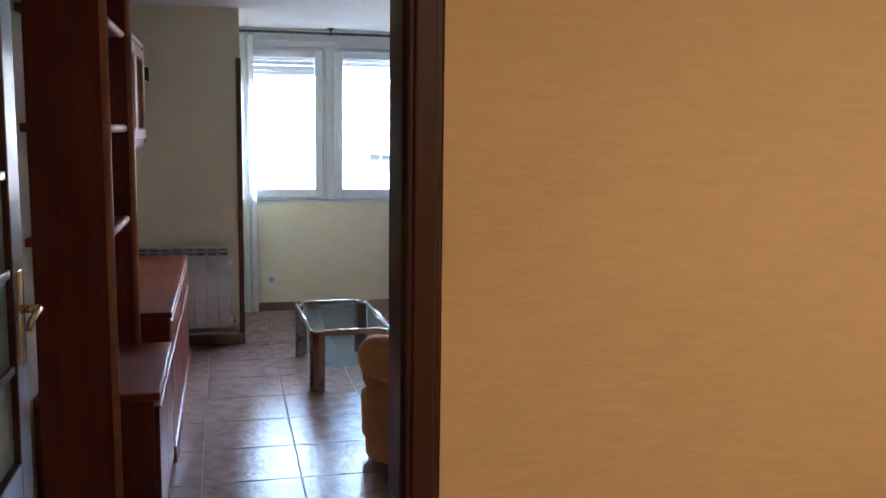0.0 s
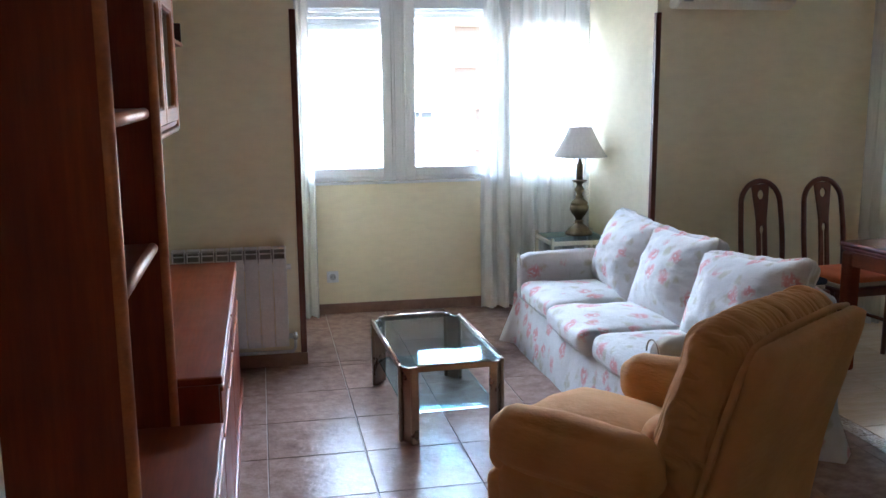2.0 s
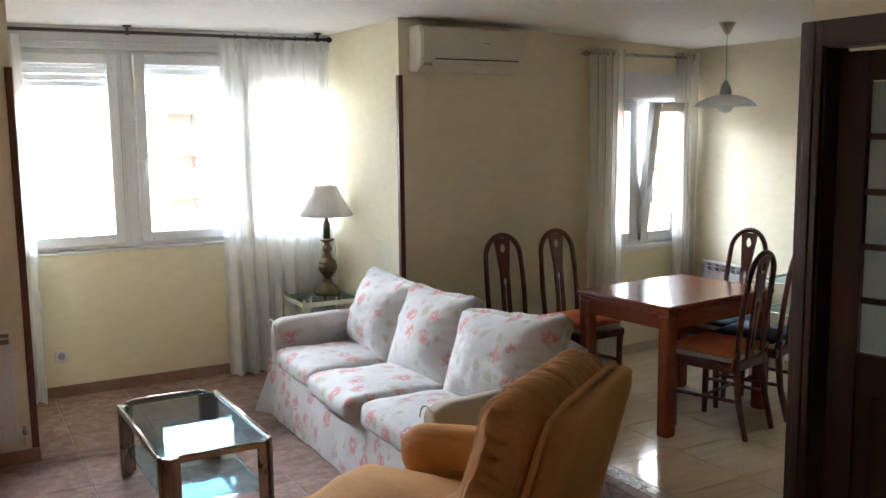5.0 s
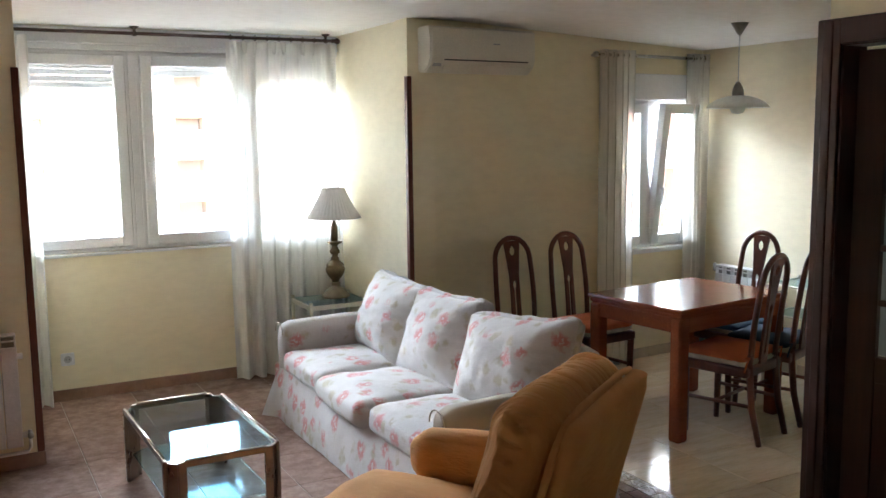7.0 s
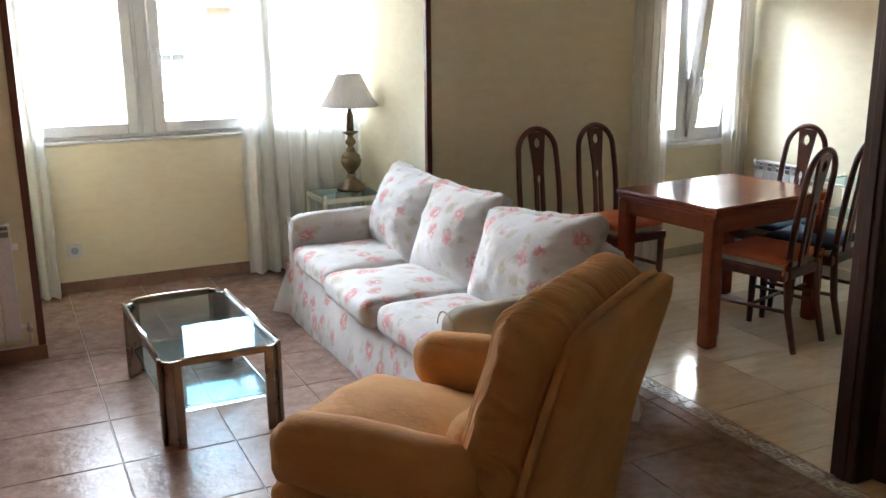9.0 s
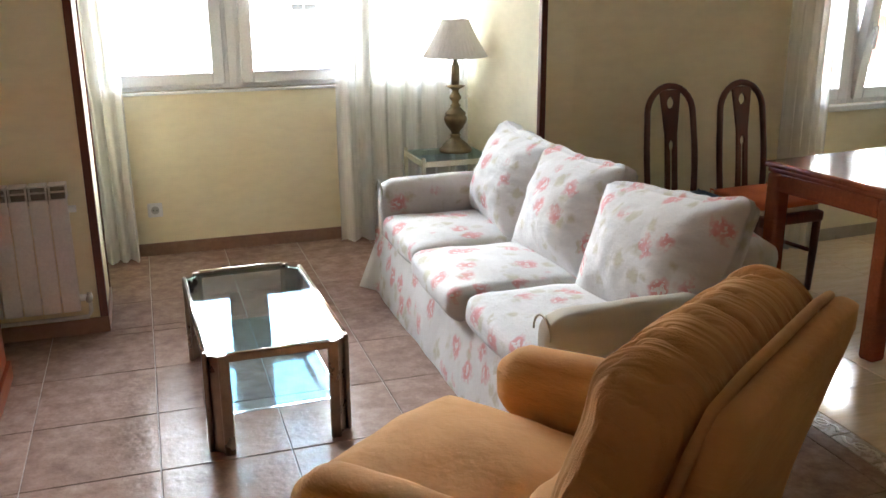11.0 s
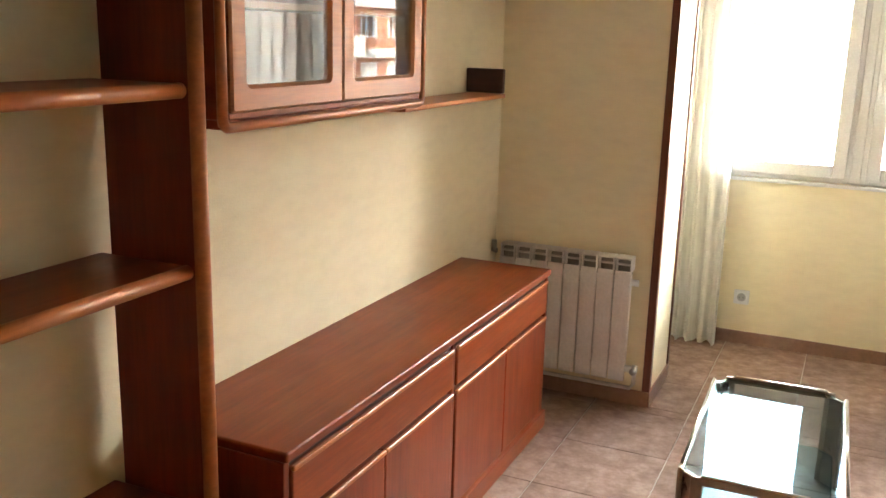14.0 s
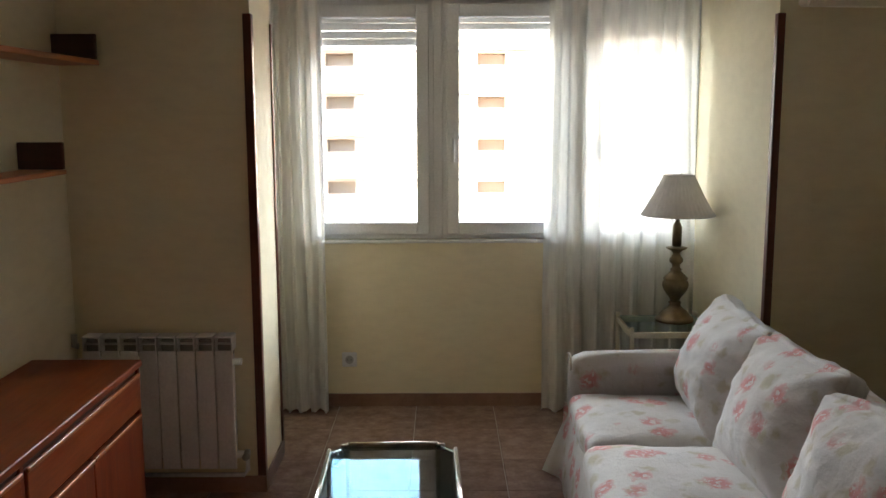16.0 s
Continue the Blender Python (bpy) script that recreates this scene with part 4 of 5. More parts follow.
for z, nm, inset in ((0.362, "glass_top", 0.008), (0.14, "glass_shelf", 0.025)):
    bm = bmesh.new()
    slab(bm, octagon(hx - inset, hy - inset, ch), z, z + 0.004)
    g = part(nm, bm, TABLE_GLASS if z > 0.3 else SHELF_GLASS, CT, "clear greenish glass")
    g.visible_shadow = False
    bm = bmesh.new()
    po, pi = octagon(hx - inset, hy - inset, ch), octagon(hx - inset - 0.003, hy - inset - 0.003, ch)
    for k in range(8):
        j = (k + 1) % 8
        v = [bm.verts.new((x, y, zz)) for (x, y), zz in ((po[k], z - 0.001), (po[j], z - 0.001), (po[j], z + 0.005), (po[k], z + 0.005))]
        w = [bm.verts.new((x, y, zz)) for (x, y), zz in ((pi[k], z - 0.001), (pi[j], z - 0.001), (pi[j], z + 0.005), (pi[k], z + 0.005))]
        for q in range(4):
            bm.faces.new((v[q], v[(q + 1) % 4], w[(q + 1) % 4], w[q]))
    part("glass_rim", bm, GLASS_EDGE, g, "green polished glass edge")
for (x0, y0), (x1, y1) in (((hx, -hy + ch + 0.015), (hx, hy - ch - 0.015)), ((-hx, -hy + ch + 0.015), (-hx, hy - ch - 0.015)), ((-hx + ch + 0.015, hy), (hx - ch - 0.015, hy)), ((-hx + ch + 0.015, -hy), (hx - ch - 0.015, -hy))):
    bm = bmesh.new()
    box(bm, (min(x0, x1) - 0.008, min(y0, y1) - 0.008, 0.346), (max(x0, x1) + 0.008, max(y0, y1) + 0.008, 0.374), 0.005, 2)
    part("rail", bm, BRONZE_LEG, CT)
    bm = bmesh.new()
    tube(bm, [(x0, y0, 0.374), (x1, y1, 0.374)], 0.006, 8)
    part("bright_rail_edge", bm, CHROME, CT, "bright chromed rail edge", True)
for sx in (-1, 1):
    for sy in (-1, 1):
        bm = bmesh.new()
        box(bm, (sx * hx - 0.009, min(sy * (hy - ch - 0.022), sy * (hy - ch + 0.016)), 0), (sx * hx + 0.009, max(sy * (hy - ch - 0.022), sy * (hy - ch + 0.016)), 0.372), 0.006, 2)
        box(bm, (min(sx * (hx - ch - 0.022), sx * (hx - ch + 0.016)), sy * hy - 0.009, 0), (max(sx * (hx - ch - 0.022), sx * (hx - ch + 0.016)), sy * hy + 0.009, 0.372), 0.006, 2)
        a, b = Vector((sx * hx, sy * (hy - ch), 0)), Vector((sx * (hx - ch), sy * hy, 0))
        mid, ang = (a + b) / 2 * 0.985, math.atan2(b.y - a.y, b.x - a.x)
        box(bm, (-0.036, -0.006, 0), (0.036, 0.006, 0.36), 0.003, 1, Matrix.Translation(mid) @ Matrix.Rotation(ang, 4, "Z"))
        part("leg", bm, BRONZE_LEG, CT)

# ---- sofa ----
SF = thing("sofa", "three-seat sofa in a white cover with faded pink roses", "sofa", pose(2.22, 5.09, 0))
SFL, SFD = 2.17, 0.90
bm = bmesh.new()
soft_box(bm, (SFD - 0.08, SFL - 0.16, 0.26), 0.04, 14, (0.01, 0.0, 0), 0.008, 5.0, pose(SFD / 2, SFL / 2, 0.165), 2.0)
part("base", bm, FLORAL, SF, smooth=True)
# skirt: a flared cloth down to the floor
bm = bmesh.new()
per = [(0.0, 0.02 + k * (SFL - 0.04) / 44) for k in range(45)] + [(0.02 + k * (SFD - 0.04) / 20, SFL) for k in range(21)] + [(SFD, SFL - 0.02 - k * (SFL - 0.04) / 44) for k in range(45)] + [(SFD - 0.02 - k * (SFD - 0.04) / 20, 0.0) for k in range(21)]
rows = []
for j in range(9):
    w = j / 8
    row = []
    for i, (x, y) in enumerate(per):
        c = Vector((x - SFD / 2, y - SFL / 2, 0))
        o = Vector((-1 if x <= 0.001 else (1 if x >= SFD - 0.001 else 0), -1 if y <= 0.001 else (1 if y >= SFL - 0.001 else 0), 0))
        corner = max(0.0, 1 - min(abs(abs(c.x) - SFD / 2) + abs(abs(c.y) - SFL / 2), 0.12) / 0.12)
        f = (w ** 1.6) * (0.012 + 0.075 * corner + 0.012 * noise.noise(Vector((i * 0.3, w * 1.5, 3.0))))
        if o.length == 0:
            o = Vector((c.x, c.y, 0))
        o = o.normalized()
        row.append(bm.verts.new((x + o.x * (f - 0.05 * (1 - w) ** 2), y + o.y * (f - 0.012 * (1 - w)), 0.33 - 0.324 * w)))
    rows.append(row)
for a, b in zip(rows, rows[1:]):
    for k in range(len(per)):
        j = (k + 1) % len(per)
        bm.faces.new((a[k], a[j], b[j], b[k]))
part("skirt", bm, FLORAL, SF, smooth=True)
for y, nm in ((0.065, "arm"), (SFL - 0.065, "arm")):
    bm = bmesh.new()
    soft_box(bm, (SFD - 0.06, 0.15, 0.33), 0.06, 12, (0.005, 0.006, 0.012), 0.006, 5.0, pose(SFD / 2 + 0.01, y, 0.415), y)
    arm = part(nm, bm, FLORAL if y > 1 else COVER, SF, "" if y > 1 else "plain faded arm cover", True)
    bm = bmesh.new()
    tube(bm, [(0.035, y + 0.064 * math.cos(a), 0.515 + 0.064 * math.sin(a)) for a in [math.pi * k / 10 for k in range(11)]], 0.004, 6)
    part("piping", bm, COVER, arm, smooth=True)
bm = bmesh.new()
soft_box(bm, (0.2, SFL - 0.1, 0.5), 0.07, 14, (0.01, 0, 0.01), 0.008, 4.0, pose(SFD - 0.11, SFL / 2, 0.5, 0, 6, 0), 5.0)
part("backrest", bm, FLORAL, SF, smooth=True)
CW = (SFL - 0.28) / 3
for k in range(3):
    y = 0.14 + CW * (k + 0.5)
    fwd = -0.04 if k == 1 else 0.0
    bm = bmesh.new()
    soft_box(bm, (0.66, CW - 0.006, 0.135), 0.045, 14, (0.012, 0.0, 0.03), 0.01, 6.0, pose(0.355 + fwd, y, 0.345, random.uniform(-1, 1), 1.5, random.uniform(-1, 1)), k * 3.1)
    part("seat_cushion", bm, FLORAL, SF, smooth=True)


def pillow_shape(q, p):
    e = max(abs(p[1]), abs(p[2]))
    q.x *= 1 - 0.62 * e ** 3
    q.y *= 1 - 0.045 * (1 - p[2] ** 2) * abs(p[1]) ** 2
    q.z *= 1 - 0.06 * (1 - p[1] ** 2) * abs(p[2]) ** 2
    a = math.atan2(p[2], p[1])
    q.x += (1 if p[0] > 0 else -1) * 0.011 * e * (1 - e ** 4) * noise.noise(Vector((math.cos(a) * 6, math.sin(a) * 6, q.y * 4 + q.z * 3 + 11)))
    return q


for k, (y, wide) in enumerate(((0.405, 0.80), (1.115, 0.70), (1.775, 0.72))):
    bm = bmesh.new()
    soft_box(bm, (0.21, wide + 0.015, 0.515), 0.045, 34, (0.06, 0.0, 0.012), 0.015, 6.5, pose(0.635, y, 0.60, -7 + 4 * k, 22, (1 - k) * 3), 7.0 + k * 2.3, pillow_shape)
    part("back_cushion", bm, FLORAL, SF, smooth=True)

# ---- armchair ----
AR = thing("armchair", "ochre velour reclining armchair with padded arms", "armchair", pose(1.875, 4.455, 0, 0, 0, 35))
bm = bmesh.new()
soft_box(bm, (0.66, 0.68, 0.34), 0.04, 10, (0.01, 0.01, 0), 0.004, 4.0, pose(0, 0.0, 0.20), 1.0)
part("base", bm, VELOUR, AR, smooth=True)
bm = bmesh.new()
soft_box(bm, (0.60, 0.70, 0.19), 0.07, 16, (0.0, 0.02, 0.04), 0.01, 4.0, pose(0, 0.075, 0.385, 3, 0, 0), 2.0)
part("seat_cushion", bm, VELOUR, AR, smooth=True)
bm = bmesh.new()
soft_box(bm, (0.60, 0.1, 0.27), 0.045, 10, (0, 0.025, 0), 0.006, 4.0, pose(0, 0.37, 0.19), 3.0)
part("footrest", bm, VELOUR, AR, smooth=True)
for s in (-1, 1):
    bm = bmesh.new()
    soft_box(bm, (0.12, 0.58, 0.42), 0.04, 10, (0.005, 0, 0), 0.004, 4.0, pose(s * 0.38, -0.05, 0.24), 4.0 + s)
    ar = part("arm", bm, VELOUR, AR, smooth=True)
    bm = bmesh.new()
    soft_box(bm, (0.18, 0.60, 0.20), 0.085, 16, (0.008, 0.015, 0.012), 0.007, 5.0, pose(s * 0.385, -0.02, 0.53, -2, 0, 0), 6.0 + s)
    part("arm_pad", bm, VELOUR, ar, "padded rounded arm roll", True)


def back_shape(q, p):
    q.x *= 1 - 0.03 * (p[2] + 1) / 2
    q.y -= 0.05 * max(0.0, -p[2]) * (1 if p[1] < 0 else 0)
    return q


BT = pose(0, -0.30, 0.20, 15, 0, 0)
bm = bmesh.new()
soft_box(bm, (0.735, 0.07, 0.86), 0.03, 16, (0.0, 0.008, 0.006), 0.004, 3.0, BT @ pose(0, -0.085, 0.37), 8.0, back_shape)
part("backrest_shell", bm, VELOUR, AR, smooth=True)


rng = random.Random(5)
GATHERS, SIDE_GATHERS = [], []
for k in range(27):
    g0 = rng.uniform(0.1, 0.9)
    GATHERS.append((-0.345 + 0.0265 * k + rng.uniform(-0.01, 0.01), rng.uniform(-0.07, 0.07), rng.uniform(0.006, 0.012), rng.uniform(0.012, 0.032), g0, g0 + rng.uniform(0.5, 1.2)))
for k in range(15):
    SIDE_GATHERS.append((-0.27 + 0.04 * k + rng.uniform(-0.014, 0.014), rng.uniform(-0.35, 0.15), rng.uniform(0.006, 0.013), rng.uniform(0.008, 0.022), rng.uniform(-1.0, 0.1), rng.uniform(0.3, 1.0)))


def ruched(q, p):
    """Gathers that run over the top and round the sides, uneven in depth, length and spacing."""
    q.x *= 1 - 0.04 * (p[2] + 1) / 2
    run = (p[2] + 1) / 2 + (1 - p[1]) / 2
    dip = 0.0
    for x, bend, wide, deep, g0, g1 in GATHERS:
        along = max(0.0, min(1.0, (run - g0) * 5, (g1 - run) * 5))
        if along > 0:
            d = q.x - x - bend * (run - 1) - 0.012 * noise.noise(Vector((x * 40, run * 3, 0.0)))
            dip += deep * along * math.exp(-(d / wide) ** 2)
    out = Vector((0.0, max(0.0, p[1]) ** 2, max(0.0, p[2]) ** 2))
    side = 0.0
    for z, bend, wide, deep, g0, g1 in SIDE_GATHERS:
        along = max(0.0, min(1.0, (p[1] - g0) * 3, (g1 - p[1]) * 3))
        if along > 0:
            d = q.z - z - bend * q.y - 0.01 * noise.noise(Vector((z * 40, p[1] * 2, 4.0)))
            side += deep * along * math.exp(-(d / wide) ** 2)
    if out.length > 0:
        q -= out.normalized() * dip * max(0.0, 1 - abs(p[0]) ** 8)
    q.x -= (1 if p[0] > 0 else -1) * side * abs(p[0]) ** 6
    return q


bm = bmesh.new()
soft_box(bm, (0.745, 0.225, 0.66), 0.1, 96, (0.012, 0.015, 0.01), 0.008, 5.0, BT @ pose(0.012, 0.052, 0.475), 9.0, ruched)
part("back_cushion", bm, GATHERED, AR, "gathered padded back cushion", True)
bm = bmesh.new()
soft_box(bm, (0.64, 0.16, 0.34), 0.075, 22, (0.015, 0.03, 0.0), 0.014, 5.0, BT @ pose(0, 0.13, 0.27), 10.0)
part("lumbar_cushion", bm, VELOUR, AR, smooth=True)
bm = bmesh.new()
tube(bm, [BT @ Vector(v) for v in ((-0.371, -0.05, 0.12), (-0.37, -0.05, 0.5), (-0.358, -0.05, 0.72), (-0.322, -0.05, 0.788), (-0.2, -0.05, 0.806), (0.2, -0.05, 0.806), (0.322, -0.05, 0.788), (0.358, -0.05, 0.72), (0.37, -0.05, 0.5), (0.371, -0.05, 0.12))], 0.011, 8)
part("piping", bm, VELOUR, AR, smooth=True)
for sx in (-0.27, 0.27):
    for sy in (-0.3, 0.3):
        bm = bmesh.new()
        lathe(bm, [(0.022, 0.0), (0.025, 0.035)], (sx, sy, 0), 12)
        part("foot", bm, BLACK, AR)

# ---- side table and lamp ----
ST = thing("side_table", "pale brass side table with glass top", "side table", pose(2.845, 7.845, 0))
tx, ty, tz = 0.21, 0.185, 0.571
for sx in (-1, 1):
    for sy in (-1, 1):
        box_part("leg", (sx * tx - 0.011, sy * ty - 0.011, 0), (sx * tx + 0.011, sy * ty + 0.011, tz + 0.014), PALE_BRASS, ST, 0.003)
for z in (tz - 0.02, 0.2):
    for s in (-1, 1):
        box_part("rail", (-tx + 0.011, s * ty - 0.008, z - 0.022), (tx - 0.011, s * ty + 0.008, z + 0.01), PALE_BRASS, ST, 0.003)
        box_part("rail", (s * tx - 0.008, -ty + 0.011, z - 0.022), (s * tx + 0.008, ty - 0.011, z + 0.01), PALE_BRASS, ST, 0.003)
    g = box_part("glass_shelf" if z < 0.3 else "glass_top", (-tx + 0.006, -ty + 0.006, z + 0.011), (tx - 0.006, ty - 0.006, z + 0.017), TABLE_GLASS, ST, 0, "clear glass sheet")
    g.visible_shadow = False
TL = thing("table_lamp", "turned antique brass lamp with white pleated shade", "table lamp", pose(2.905, 7.885, 0.5685))
bm = bmesh.new()
lathe(bm, [(0.098, 0.0), (0.1, 0.012), (0.094, 0.022), (0.085, 0.026), (0.078, 0.04), (0.055, 0.062), (0.036, 0.075), (0.028, 0.09), (0.034, 0.1), (0.024, 0.108)], seg=36)
part("base", bm, OLD_BRASS, TL, smooth=True)
bm = bmesh.new()
lathe(bm, [(0.024, 0.108), (0.03, 0.125), (0.05, 0.15), (0.064, 0.175), (0.069, 0.195), (0.066, 0.21), (0.057, 0.218), (0.064, 0.226), (0.06, 0.235), (0.042, 0.252), (0.026, 0.268), (0.032, 0.276), (0.022, 0.284),
           (0.02, 0.3), (0.034, 0.315), (0.036, 0.33), (0.024, 0.345), (0.018, 0.362), (0.03, 0.375), (0.052, 0.386), (0.056, 0.392), (0.03, 0.398)], seg=36)
part("stem", bm, OLD_BRASS, TL, smooth=True)
bm = bmesh.new()
lathe(bm, [(0.024, 0.398), (0.024, 0.5), (0.02, 0.51), (0.012, 0.53), (0.01, 0.56)], seg=24)
part("candle_tube", bm, OLD_BRASS, TL, smooth=True)
bm = bmesh.new()
lathe(bm, [(0.188, 0.562), (0.186, 0.567), (0.163, 0.603), (0.128, 0.665), (0.098, 0.725), (0.078, 0.768)], seg=160, cap=False, ripple=0.012, waves=40)
part("shade", bm, SHADE, TL, "white pleated fabric shade", True)
for z, r in ((0.563, 0.188), (0.767, 0.078)):
    bm = bmesh.new()
    tube(bm, [(r * math.cos(a), r * math.sin(a), z) for a in [math.pi * k / 24 for k in range(48)]], 0.0035, 6, True)
    part("shade_rim", bm, SHADE, TL, smooth=True)

# ---- dining table and chairs ----
DT = thing("dining_table", "square cherry wood dining table with polished top", "dining table", pose(4.385, 5.955, 0, 0, 0, 6.5))
ax, ay = 0.475, 0.36
bm = bmesh.new()
box(bm, (-ax, -ay, 0.722), (ax, ay, 0.75), 0.01, 3)
part("tabletop", bm, CHERRY, DT)
bm = bmesh.new()
box(bm, (-ax + 0.012, -ay + 0.012, 0.7), (ax - 0.012, ay - 0.012, 0.7215), 0.006, 2)
part("moulding", bm, CHERRY, DT)
for s in (-1, 1):
    box_part("apron", (-ax + 0.09, s * (ay - 0.03) - 0.012, 0.615), (ax - 0.09, s * (ay - 0.03) + 0.012, 0.699), CHERRY, DT, 0.004)
    box_part("apron", (s * (ax - 0.03) - 0.012, -ay + 0.09, 0.615), (s * (ax - 0.03) + 0.012, ay - 0.09, 0.699), CHERRY, DT, 0.004)
for sx in (-1, 1):
    for sy in (-1, 1):
        bm = bmesh.new()
        cx, cy = sx * (ax - 0.05), sy * (ay - 0.05)
        box(bm, (cx - 0.04, cy - 0.04, 0), (cx + 0.04, cy + 0.04, 0.699), 0.018, 4)
        part("leg", bm, CHERRY, DT)


def dining_chair(m, cloth, label, cushion=True):
    """High-backed chair; local +y is the way it faces."""
    t = thing("dining_chair", label, "chair", m, "dining chairs")
    w, d, sh, top = 0.2, 0.2, 0.43, 1.035
    for s in (-1, 1):
        bm = bmesh.new()
        tube(bm, [(s * 0.17, d - 0.02, 0.0), (s * 0.178, d - 0.02, 0.2), (s * 0.185, d - 0.02, sh - 0.02)], [0.016, 0.02, 0.022], 10)
        part("front_leg", bm, CHAIR_WOOD, t, smooth=True)
        bm = bmesh.new()
        tube(bm, [(s * 0.15, -d - 0.06, 0.0), (s * 0.15, -d - 0.012, 0.2), (s * 0.148, -d + 0.01, sh), (s * 0.146, -d + 0.005, sh + 0.06)], [0.016, 0.019, 0.021, 0.02], 10)
        part("back_leg", bm, CHAIR_WOOD, t, smooth=True)
        bm = bmesh.new()
        tube(bm, [(s * 0.176, d - 0.02, 0.21), (s * 0.15, -d - 0.01, 0.21)], 0.011, 8)
        part("stretcher", bm, CHAIR_WOOD, t, smooth=True)
    bm = bmesh.new()
    tube(bm, [(-0.172, 0.0, 0.21), (0.172, 0.0, 0.21)], 0.01, 8)
    part("cross_stretcher", bm, CHAIR_WOOD, t, smooth=True)
    bm = bmesh.new()
    box(bm, (-w, -d - 0.005, sh - 0.055), (w, d + 0.01, sh), 0.012, 2)
    part("seat_frame", bm, CHAIR_WOOD, t)
    # hooped back
    y_at = lambda z: -d + 0.01 - 0.075 * ((z - sh) / (top - sh)) ** 1.3
    pts = [(-0.138 - 0.008 * math.sin(math.pi * k / 6), y_at(sh + 0.02 + (top - 0.18 - sh) * k / 6), sh + 0.02 + (top - 0.18 - sh) * k / 6) for k in range(7)]
    arc = [(-0.138 * math.cos(math.pi * k / 14), y_at(top - 0.14 + 0.14 * math.sin(math.pi * k / 14)), top - 0.145 + 0.145 * math.sin(math.pi * k / 14)) for k in range(15)]
    full = pts + arc + [(-x, y, z) for x, y, z in reversed(pts)]
    bm = bmesh.new()
    tube(bm, full, 0.0165, 10, False, 1.0)
    part("back_hoop", bm, CHAIR_WOOD, t, smooth=True)
    # splat with its cut-outs
    bm = bmesh.new()
    z0, z1 = sh + 0.0, top - 0.02

    def half(z):
        k = (z - z0) / (z1 - z0)
        return 0.034 + 0.026 * max(0, (k - 0.62)) / 0.38 + 0.012 * max(0, 0.3 - k)

    holes = [(top - 0.085, 0.024, 0.03), (top - 0.30, 0.017, 0.028)]
    n = 60
    strips = []
    for k in range(n + 1):
        z = z0 + (z1 - z0) * k / n
        h = 0.0
        for cz, rx, rz in holes:
            if abs(z - cz) < rz:
                h = max(h, rx * math.sqrt(1 - ((z - cz) / rz) ** 2))
        if sh + 0.05 < z < top - 0.325:
            h = max(h, 0.0095)
        strips.append((z, h, half(z)))
    for s in (-1, 1):
        for (za, ha, wa), (zb, hb, wb) in zip(strips, strips[1:]):
            vs = []
            for yy in (-0.008, 0.008):
                vs.append([bm.verts.new((s * hh, y_at(zz) + yy, zz)) for hh, zz in ((ha, za), (wa, za), (wb, zb), (hb, zb))])
            bm.faces.new(vs[0])
            bm.faces.new(vs[1])
            for i in range(4):
                j = (i + 1) % 4
                bm.faces.new((vs[0][i], vs[0][j], vs[1][j], vs[1][i]))
    bmesh.ops.remove_doubles(bm, verts=bm.verts, dist=0.0002)
    part("splat", bm, CHAIR_WOOD, t)
    bm = bmesh.new()
    soft_box(bm, (0.37, 0.37, 0.03), 0.012, 8, (0, 0, 0.006), 0.002, 6.0, pose(0, 0.0, sh + 0.014))
    part("seat_pad", bm, STRAW, t, "pale seat pad", True)
    if cushion:
        bm = bmesh.new()
        soft_box(bm, (0.39, 0.38, 0.045), 0.02, 12, (0, 0, 0.012), 0.004, 8.0, pose(0, 0.005, sh + 0.047), 3.0)
        cu = part("seat_cushion", bm, cloth, t, "tied seat cushion", True)
        for s in (-1, 1):
            bm = bmesh.new()
            tube(bm, [(s * 0.17, -0.17, sh + 0.05), (s * 0.185, -0.21, sh + 0.06), (s * 0.195, -0.2, sh + 0.03), (s * 0.2, -0.19, sh - 0.02)], 0.005, 6)
            part("tie", bm, cloth, cu, smooth=True)
    return t


dining_chair(pose(3.725, 6.59, 0, 0, 0, 183), BLUE_CLOTH, "dark cherry dining chair with navy cushion, against the wall")
dining_chair(pose(4.165, 6.60, 0, 0, 0, 184), ORANGE_CLOTH, "dark cherry dining chair with orange cushion, against the wall")
dining_chair(pose(4.395, 5.605, 0, 0, 0, 15), ORANGE_CLOTH, "dark cherry dining chair with orange cushion, drawn up to the table")
dining_chair(pose(4.845, 5.72, 0, 0, 0, 17), BLUE_CLOTH, "dark cherry dining chair with navy cushion, drawn up to the table")
dining_chair(pose(4.97, 6.14, 0, 0, 0, 95), BLUE_CLOTH, "dark cherry dining chair with navy cushion, at the table's end")

# ---- dining window, curtains ----
DM = NM @ pose(0, 0.03, 0)
bm = bmesh.new()
box(bm, (DX0, -0.02, 1.93), (DX1, 0.1, 2.12), 0.006, 2, NM)
structure("shutter_box", bm, WHITE_PVC, "white roller shutter box over the dining window", "shutter box")
bm = bmesh.new()
box(bm, (DX0 - 0.02, -0.035, 0.80), (DX1 + 0.02, 0.03, 0.835), 0.006, 2, NM)
structure("window_sill", bm, WHITE_PVC, "white sill under the dining window", "window sill")
mid = 2.08
window_unit("window_2", DM, DX0, mid, 0.835, 1.93, "white plastic dining window, closed sash", 1.95, 0, False)
window_unit("window_2", DM, mid, DX1, 0.835, 1.93, "white plastic dining window with its sash tilted inwards", 1.95, 7.0)
curtain("curtain", NM @ pose(0, -0.09, 0), 1.50, 1.80, 0.02, 2.27, 5, 0.045, VOILE, "beige voile curtain with steel eyelets", 0.1, 2.2)
